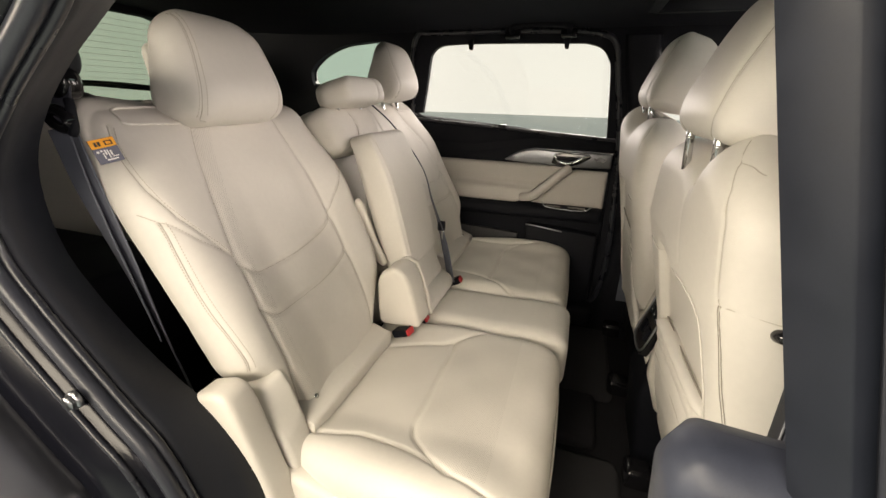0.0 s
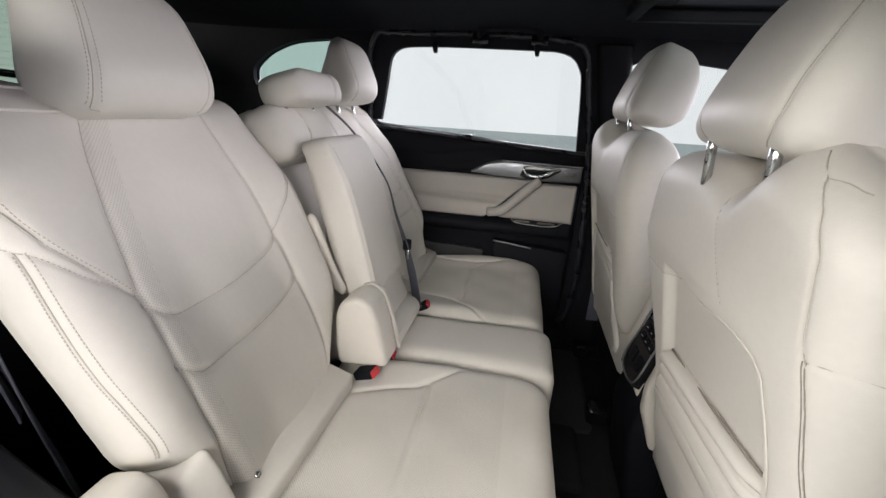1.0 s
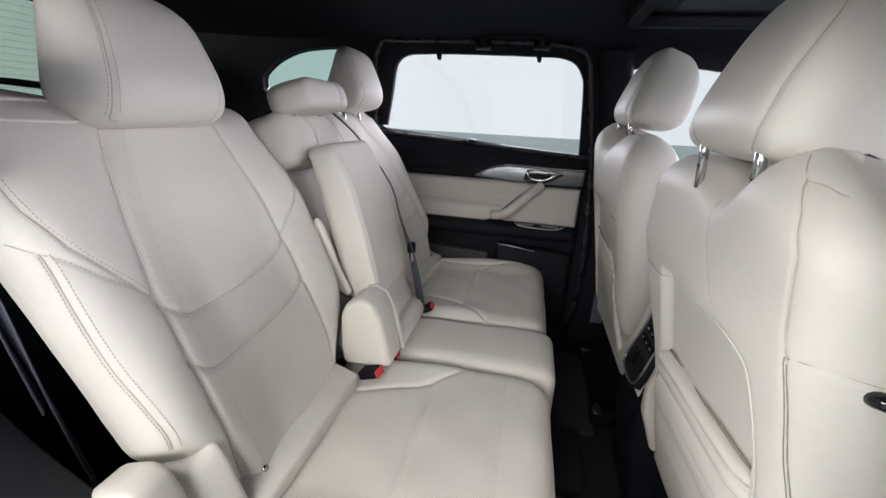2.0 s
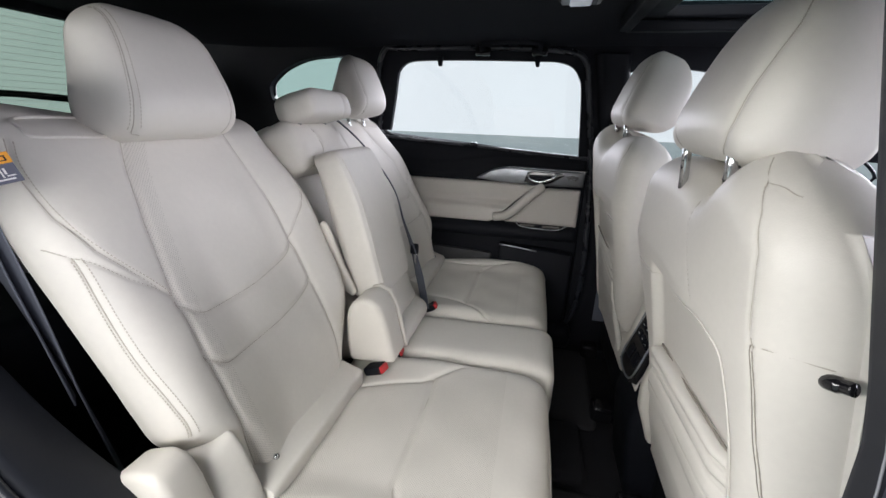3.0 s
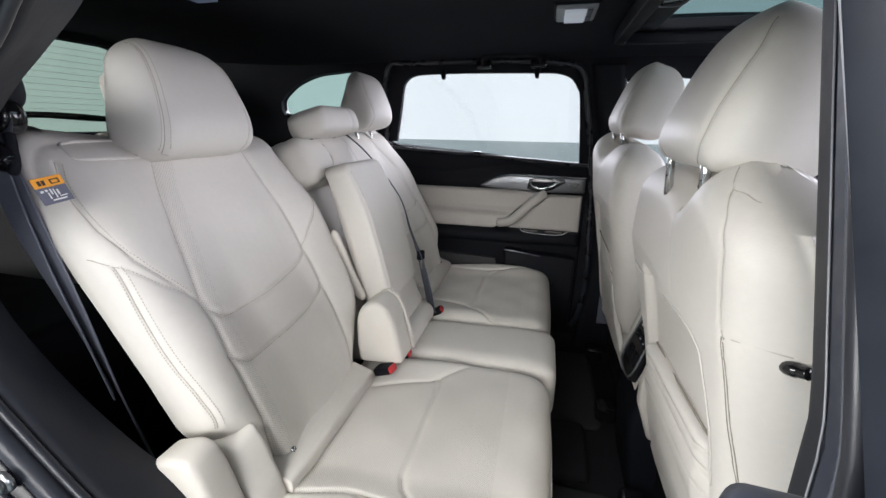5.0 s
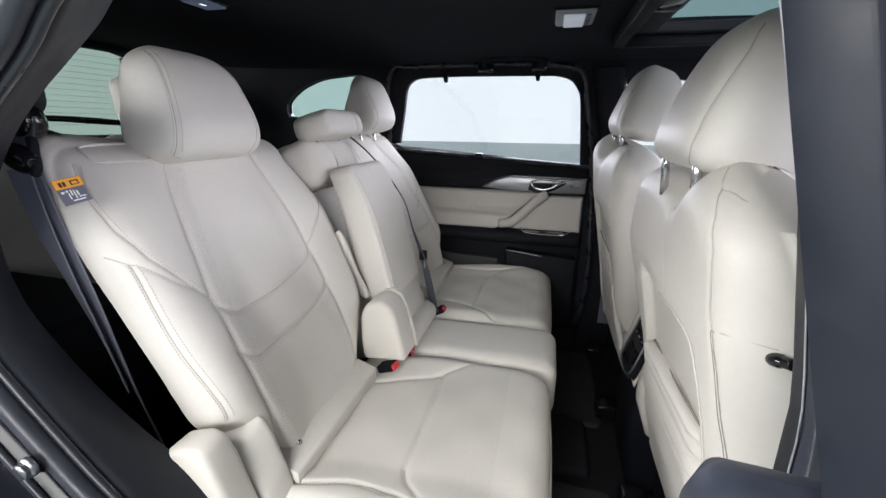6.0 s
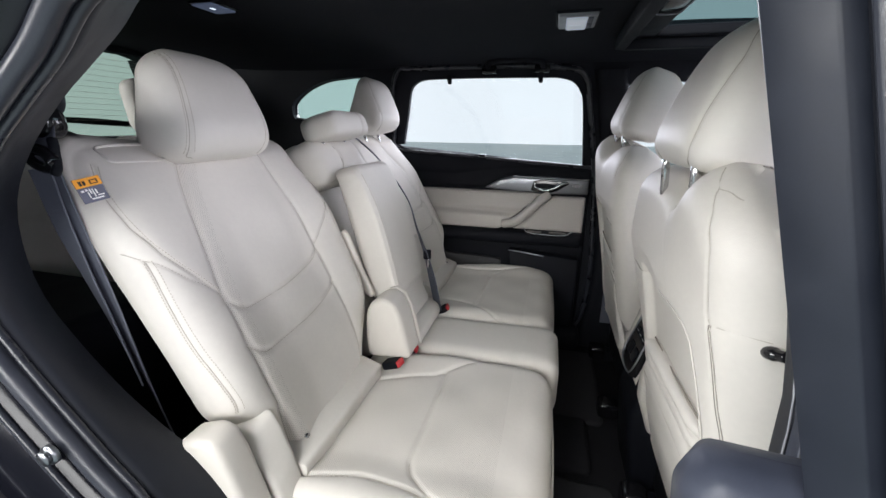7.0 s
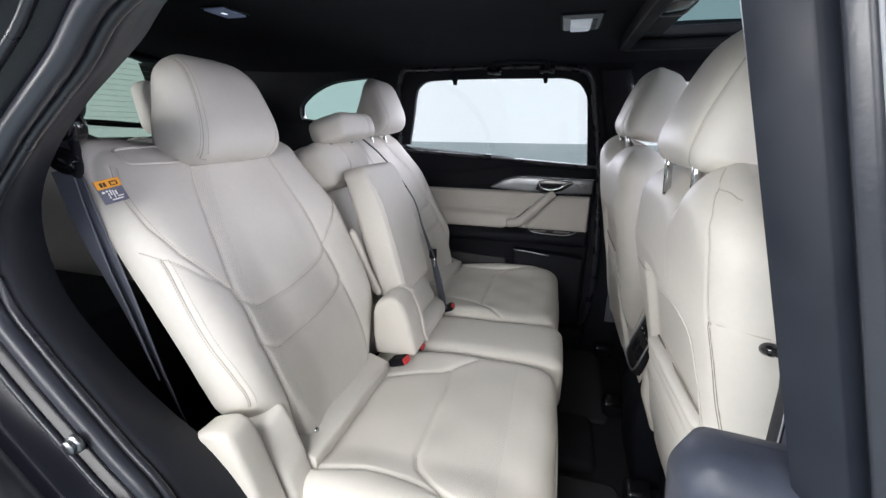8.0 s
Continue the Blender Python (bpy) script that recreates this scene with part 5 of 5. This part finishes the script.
# ---- front seats ----
def front_seat(yc, m, dx, dz, hx, hz, px, label):
    """u counts outward from the seat's own middle; m tells which side is outward."""
    g = group_at("car_seat", 0.95 + dx, yc, 0.0, label, "seat", "front seats")
    U = np.array((0, m, 0))
    V = np.array((-0.115, 0, 0.9934))
    N = np.array((-0.9934, 0, -0.115))
    org = (0.712 + dx, yc, 0.22 + dz)
    vz = lambda z: (z - 0.22) / 0.9934
    lo = curve_of([0, vz(0.32), vz(0.45), vz(0.6), vz(0.75), vz(0.85), vz(0.890)], [-0.17, -0.21, -0.250, -0.285, -0.305, -0.295, -0.262])
    hi = curve_of([0, vz(0.32), vz(0.45), vz(0.6), vz(0.75), vz(0.85), vz(0.890)], [0.20, 0.235, 0.252, 0.257, 0.257, 0.250, 0.230])
    L = vz(0.890)

    def lift(u, v):
        saddle = -0.004 * np.exp(-((u - 0.020) / 0.07) ** 2) * step_up(v, vz(0.80), vz(0.90))
        ui = np.interp(v, [vz(0.3), vz(0.447), vz(0.51), vz(0.60), vz(0.70)], [-0.190, -0.178, -0.160, -0.150, -0.140])
        uo = np.interp(v, [0.08, 0.28, 0.35, 0.40, 0.435, 0.462, 0.478], [0.190, 0.188, 0.185, 0.177, 0.167, 0.154, 0.12])
        recess = -0.018 * step_up(u - ui, -0.014, 0.004) * (1 - step_up(u - uo, -0.016, 0.0)) * (1 - step_up(v, 0.458, 0.482))
        top = -0.035 * step_up(v, vz(0.80), vz(0.93)) ** 2
        z = 0.22 + v * 0.9934
        bulge = np.interp(z, [0.25, 0.35, 0.50, 0.607, 0.724, 0.84, 0.92], [-0.02, -0.006, 0.0, 0.012, 0.026, 0.010, -0.004]) * (1 - step_up(u, -0.02, 0.25))
        side = -0.9 * np.maximum(0, u - 0.15) ** 2 - 5.0 * np.maximum(0, u - 0.205) ** 2
        outer = np.interp(z, [0.40, 0.55, 0.70, 0.80, 0.88, 0.92], [0.0, 0.008, 0.017, 0.021, 0.026, 0.026]) * step_up(u, -0.10, 0.17)
        return saddle + recess + top + side + bulge + outer

    def shift(u, v, w):
        return u, v - (0.029 * np.exp(-((u - 0.012) / 0.060) ** 2) - 0.026 * np.exp(-((u - 0.115) / 0.055) ** 2) + 1.3 * np.maximum(0, u - 0.12) ** 2 - 0.32 * np.minimum(0, w + 0.03)) * step_up(v, vz(0.68), vz(0.890)), w
    seam_o = [(0.130, 0.665), (0.158, 0.655), (0.184, 0.640), (0.202, 0.612), (0.203, 0.570), (0.204, 0.530), (0.208, 0.508), (0.215, 0.460), (0.220, 0.400), (0.226, 0.350), (0.230, 0.280), (0.226, 0.050)]
    seam_h = [(0.208, 0.508), (0.226, 0.513), (0.240, 0.514), (0.251, 0.512)]
    seam_t = [(0.158, 0.655), (0.175, 0.660), (0.192, 0.660)]
    seam_c = [(-0.004, 0.662), (-0.006, 0.648), (-0.003, 0.633), (0.012, 0.603), (0.044, 0.552), (0.080, 0.500)]
    seam_i = [(-0.236, 0.655), (-0.262, 0.630), (-0.258, 0.578), (-0.240, 0.520), (-0.225, 0.475)]
    pocket = [(-0.250, 0.452), (-0.145, 0.452), (-0.050, 0.468), (0.040, 0.480), (0.100, 0.484), (0.145, 0.475), (0.163, 0.462), (0.172, 0.435), (0.181, 0.400), (0.190, 0.350), (0.192, 0.280), (0.192, 0.080)]
    back = Pad(org, U, V, N, L, lo, hi, 0.12, 0.060, rc=(0.05, 0.085), Rb=0.055, lift=lift, shift=shift, power=2.2,
               seams=[(seam_o, 0.00205, 0.0020, 0.0008), (seam_h, 0.00205, 0.0020, 0.0006), (seam_t, 0.00205, 0.0020, 0.0006), (seam_c, 0.00205, 0.0020, 0.0006), (seam_i, 0.00205, 0.0020, 0.0006), (pocket, 0.0019, 0.004, 0.0)])
    fine = m < 0
    bo = back.build("backrest", leather, g, "smooth cream leather back of the front seat", du=0.0036 if fine else 0.0048)
    back.seam_lines(bo, seam_cord, 0.0008)
    if fine:
        back.stitches("stitching", [seam_o[1:7], seam_c[1:]], bo)
    for d in (-0.0016, 0.0016):
        back.cord("open_seam", [(u + d, v) for u, v in seam_o[6:]], 0.0006, seam_dark, bo, n=70, out=0.0003)
    back.cord("pocket_piping", pocket[:-1], 0.0012, leather, bo, "piping around the map pocket", n=90, out=0.0015)
    # pleated pocket sheet standing proud in the recess
    pl = []
    for z in (0.508, 0.480):
        pl.append(([(-0.20, vz(z)), (0.0, vz(z + 0.003)), (0.17, vz(z + 0.008))], 0.007, 0.0030, 0.003))
    for z in (0.446,):
        pl.append(([(-0.20, vz(z)), (0.0, vz(z + 0.003)), (0.17, vz(z + 0.008))], 0.0015, 0.002, 0.0))
    def pleat(v):
        z = 0.22 + v * 0.9934
        out = 0.0
        for a, b in ((0.508, 0.534), (0.480, 0.508), (0.412, 0.480)):
            k = np.clip((z - a) / (b - a), 0, 1) * 2 - 1
            out = out + (0.006 if fine else 0.004) * np.sqrt(np.maximum(0, 1 - k ** 2)) * ((z > a) & (z < b))
        return out
    pk = Pad(np.array(org) + N * 0.000, U, V, N, vz(0.534), curve_of([0, 0.10, 0.23, 0.35], [-0.186, -0.182, -0.170, -0.146]), curve_of([0, 0.10, 0.25, 0.35], [0.186, 0.186, 0.182, 0.166]), 0.020, 0.012, rc=(0.03, 0.010), Rb=0.003,
             lift=lambda u, v: (0.005 if fine else -0.002) - 0.010 * step_up(u, 0.135, 0.175) - 0.9 * np.maximum(0, u - 0.15) ** 2 + np.interp(0.22 + v * 0.9934, [0.25, 0.35, 0.50, 0.607], [-0.02, -0.006, 0.0, 0.012]) * (1 - step_up(u, -0.02, 0.25)) + pleat(v), seams=pl, shift=lambda u, v, w: (u, v + 0.07 * (u - 0.10) * step_up(v, 0.0, 0.2), w))
    po = pk.build("map_pocket", leather_light, g, "pleated cream leather map pocket", du=0.0034 if fine else 0.0045)
    # dark cords that draw the shade under the pocket's top edge and pleats
    back.cord("pleat_fold_shade", [(-0.150, 0.300), (-0.050, 0.303), (0.060, 0.317), (0.172, 0.331)], 0.0022, seam_dark, po, n=50, out=0.005)
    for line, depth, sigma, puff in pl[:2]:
        pk.cord("pleat_fold_shade", [(max(-0.150, min(0.170, u)), v) for u, v in line], 0.0013, seam_dark, po, n=40, out=0.001)
    if fine:
        pk.stitches("stitching", [[(-0.165, vz(0.446)), (0.0, vz(0.449)), (0.165, vz(0.453))]], po)
    # headrest
    hv = np.array([0, 0.03, 0.10, 0.18, 0.245])
    hd, hn = np.array((0.36, 0, 0.933)), np.array((-0.933, 0, 0.36))
    hs = [(0.074, 0.004), (0.090, 0.016), (0.096, 0.036), (0.093, 0.070), (0.0915, 0.108), (0.085, 0.146), (0.069, 0.183)]
    hs2 = [(-u, v) for u, v in hs]
    head = Pad((0.604 + dx + hx, yc, 0.908 + dz + hz), U, hd, hn, 0.218, curve_of(hv, [-0.134, -0.144, -0.136, -0.106, -0.070]), curve_of(hv, [0.118, 0.129, 0.121, 0.092, 0.062]), 0.145, 0.050, rc=(0.03, 0.055), Rb=0.055, power=2.1,
               lift=lambda u, v: 0.014 - 0.8 * u ** 2 - 1.0 * np.maximum(0, v - 0.10) ** 2, seams=[(hs, 0.0021, 0.004, 0.0015), (hs2, 0.0021, 0.004, 0.0015)],
               shift=lambda u, v, w: (u, v + 0.008 * step_up(-w, 0.02, 0.10) * (1 - step_up(v, 0.0, 0.12)), np.where(w < 0, w * np.interp(v, [0.0, 0.05, 0.10, 0.15, 0.19, 0.218], [0.92, 1.03, 1.03, 0.96, 0.85, 0.74]), w)))
    ho = head.build("headrest", leather_light, g, "cream leather front headrest", du=0.004)
    head.seam_lines(ho, seam_cord)
    for k in (-1, 1):
        y = yc + k * 0.079
        tube("headrest_post", [(0.648 + dx + px, y, 0.84 + dz), (0.640 + dx + px, y, 0.94 + dz + hz)], 0.0066, chrome, ho, "notched chrome post", n=4, straight=True, sides=12)
        for z in (0.872, 0.883, 0.894):
            tube("post_notch", [(0.640 + dx + px, y - 0.004, z + dz), (0.640 + dx + px, y + 0.004, z + 0.003 + dz)], 0.0014, gloss_black, ho, n=3, straight=True, sides=6)
    fm = Pad((0.845 + dx, yc, 0.25 + dz), U, np.array((-0.115, 0, 0.9934)), np.array((0.9934, 0, 0.115)), 0.62, curve_of([0, 0.3, 0.5, 0.62], [-0.20, -0.23, -0.22, -0.17]), curve_of([0, 0.3, 0.5, 0.62], [0.20, 0.24, 0.23, 0.18]), 0.09, 0.06, rc=(0.03, 0.06), Rb=0.02,
             lift=lambda u, v: 0.03 * step_up(np.abs(u), 0.13, 0.2))
    fm.build("front_face", leather, g, du=0.012)
    cu = Pad((0.74 + dx, yc, 0.34 + dz), U, (1, 0, 0), (0, 0, 1), 0.50, const(-0.25), const(0.25), 0.16, 0.05, rc=(0.03, 0.05), Rb=0.02)
    cu.build("cushion", leather, g, du=0.012)
    part("seat_frame", box_bm(0.76 + dx, 1.18 + dx, yc - 0.22, yc + 0.22, 0.06, 0.20, 0.02), black_plastic, g, smooth=True)
    for k in (-1, 1):
        y = yc + k * 0.19
        part("seat_rail", box_bm(0.70 + dx, 1.25 + dx, y - 0.022, y + 0.022, 0.0, 0.045, 0.006), black_plastic, g, "black floor rail", smooth=True)
        part("rail_cover", box_bm(0.685 + dx, 0.75 + dx, y - 0.032, y + 0.032, 0.0, 0.058, 0.012), gloss_black, g, smooth=True)
    return g


near_front = front_seat(-0.342, -1, 0.0, 0.0, 0.0, 0.0, -0.010, "cream leather front passenger seat seen from behind")
front_seat(0.400, 1, -0.022, 0.020, 0.034, 0.012, 0.026, "cream leather driver's seat seen from behind")
tube("bag_hook", [(0.706, -0.583, 0.712), (0.694, -0.584, 0.714), (0.688, -0.588, 0.716), (0.687, -0.596, 0.719), (0.694, -0.610, 0.723)], [0.0065] * 6 + [0.0080] * 12 + [0.0065] * 6, gloss_black, near_front, "black bag hook", n=24, sides=12)

# ---- centre console with rear controls ----
con = group_at("centre_console", 0.80, 0.0, 0.0, "cream and black centre console with rear air controls", "console")
part("body", prism_bm([(0.715, 0.0), (0.690, 0.22), (0.715, 0.36), (0.745, 0.52), (0.80, 0.55), (1.25, 0.55), (1.25, 0.0)], -0.098, 0.098, 0.02, 3), black_plastic, con, smooth=True)
part("side_panel", prism_bm([(0.735, 0.20), (0.700, 0.30), (0.698, 0.36), (0.735, 0.53), (0.80, 0.56), (1.25, 0.56), (1.25, 0.20)], 0.078, 0.112, 0.010, 3), cream_plastic, con, "cream side panel", smooth=True)
part("side_panel", prism_bm([(0.735, 0.20), (0.700, 0.30), (0.698, 0.36), (0.735, 0.53), (0.80, 0.56), (1.25, 0.56), (1.25, 0.20)], -0.112, -0.078, 0.010, 3), cream_plastic, con, "cream side panel", smooth=True)
def panel_point(y, s):
    """On the slanted rear face of the console: s from its foot (0) to its head (1)."""
    return np.array((0.690 + 0.048 * s, y, 0.355 + 0.150 * s))
def panel_block(name, y0, y1, s0, s1, out0, out1, mat, parent, label=""):
    n = np.array((-0.952, 0, 0.305))
    c = [panel_point(y, s) + n * o for o in (out0, out1) for y, s in ((y0, s0), (y1, s0), (y1, s1), (y0, s1))]
    return mesh_of(name, c, [(3, 2, 1, 0), (4, 5, 6, 7), (0, 1, 5, 4), (1, 2, 6, 5), (2, 3, 7, 6), (3, 0, 4, 7)], mat, parent, label, smooth=False)
part("nose", prism_bm([(0.715, 0.346), (0.692, 0.343), (0.697, 0.320), (0.722, 0.240), (0.732, 0.236), (0.750, 0.32), (0.750, 0.346)], -0.05, 0.040, 0.006, 3), cream_plastic, con, "cream pointed foot below the controls", smooth=True)
pan = panel_block("control_panel", -0.074, 0.036, -0.1, 1.05, -0.01, 0.010, gloss_black, con, "gloss black control panel")
ringp = [panel_point(y, s) + np.array((-0.952, 0, 0.305)) * 0.011 for y, s in ((-0.070, -0.05), (0.028, -0.05), (0.038, 0.45), (0.034, 1.02), (-0.062, 1.02), (-0.074, 0.5))]
tube("panel_trim", ringp, 0.0025, satin, pan, "thin metal surround", n=60, sides=6, closed=True)
for k in range(3):
    y = -0.062 + k * 0.030
    panel_block("button", y, y + 0.022, 0.62, 0.72, 0.010, 0.013, black_plastic, pan)
    panel_block("button", y, y + 0.022, 0.46, 0.56, 0.010, 0.013, black_plastic, pan)
    panel_block("button_mark", y + 0.006, y + 0.016, 0.665, 0.675, 0.013, 0.0134, white_print, pan)
    panel_block("button_mark", y + 0.006, y + 0.016, 0.505, 0.515, 0.013, 0.0134, white_print, pan)
panel_block("display", -0.055, 0.025, 0.80, 0.95, 0.010, 0.0115, grey_print, pan)
for y in (-0.058, -0.014):
    panel_block("socket_cover", y, y + 0.028, 0.10, 0.30, 0.010, 0.0125, black_plastic, pan)

# ---- floor ----
mat_near = Pad((0.02, 0, 0.0), (0, 1, 0), (1, 0, 0), (0, 0, 1), 0.66, const(-0.64), const(-0.11), 0.008, 0.004, rc=(0.03, 0.03), Rb=0.001, lift=lambda u, v: 0.010 + 0.002 * np.sin(u * 17) * np.sin(v * 13))
tagged(mat_near.build("floor_mat", mat_rubber, None, du=0.02), "black carpet mat in the near footwell", "mat", "floor mats")
mat_far = Pad((0.02, 0, 0.0), (0, 1, 0), (1, 0, 0), (0, 0, 1), 0.66, const(0.13), const(0.60), 0.008, 0.004, rc=(0.03, 0.03), Rb=0.001, lift=lambda u, v: 0.010 + 0.002 * np.sin(u * 17) * np.sin(v * 13))
tagged(mat_far.build("floor_mat", mat_rubber, None, du=0.02), "black carpet mat in the far footwell", "mat", "floor mats")

# ---- third row ----
for m in (-1, 1):
    g = group_at("third_row_seat", -0.95, m * 0.32, 0.0, "cream leather third-row seat in shade behind", "seat", "third-row seats")
    Pad((-0.90, 0, 0.40), (0, m, 0), np.array((-0.30, 0, 0.954)), np.array((0.954, 0, 0.30)), 0.545, const(0.04), const(0.60), 0.12, 0.05, rc=(0.03, 0.06), Rb=0.03,
        lift=lambda u, v: 0.02 * step_up(np.abs(u - 0.32), 0.14, 0.22), seams=[([(0.16, 0.0), (0.15, 0.6)], 0.004, 0.004, 0.003), ([(0.48, 0.0), (0.49, 0.6)], 0.004, 0.004, 0.003), ([(0.16, 0.30), (0.48, 0.30)], 0.004, 0.004, 0.002)]).build("backrest", leather, g, du=0.008)
    Pad((-0.92, 0, 0.40), (0, m, 0), (1, 0, 0), (0, 0, 1), 0.42, const(0.04), const(0.58), 0.14, 0.04, rc=(0.03, 0.05), Rb=0.02).build("cushion", leather, g, du=0.01)
    if m > 0:
        Pad((-1.08, 0, 0.93), (0, m, 0), np.array((-0.15, 0, 0.989)), np.array((0.989, 0, 0.15)), 0.20, const(0.175), const(0.42), 0.09, 0.035, rc=(0.04, 0.05), Rb=0.03).build("headrest", leather, g, du=0.008)
    part("seat_base", box_bm(-1.0, -0.55, min(m * 0.06, m * 0.56), max(m * 0.06, m * 0.56), 0.0, 0.27, 0.02), black_plastic, g, smooth=True)
tagged(part("side_tray", box_bm(-0.98, -0.38, -0.68, -0.40, 0.20, 0.60, 0.03), black_plastic, smooth=True), "black side trim with cup recess beside the third row", "trim", kind="structure")
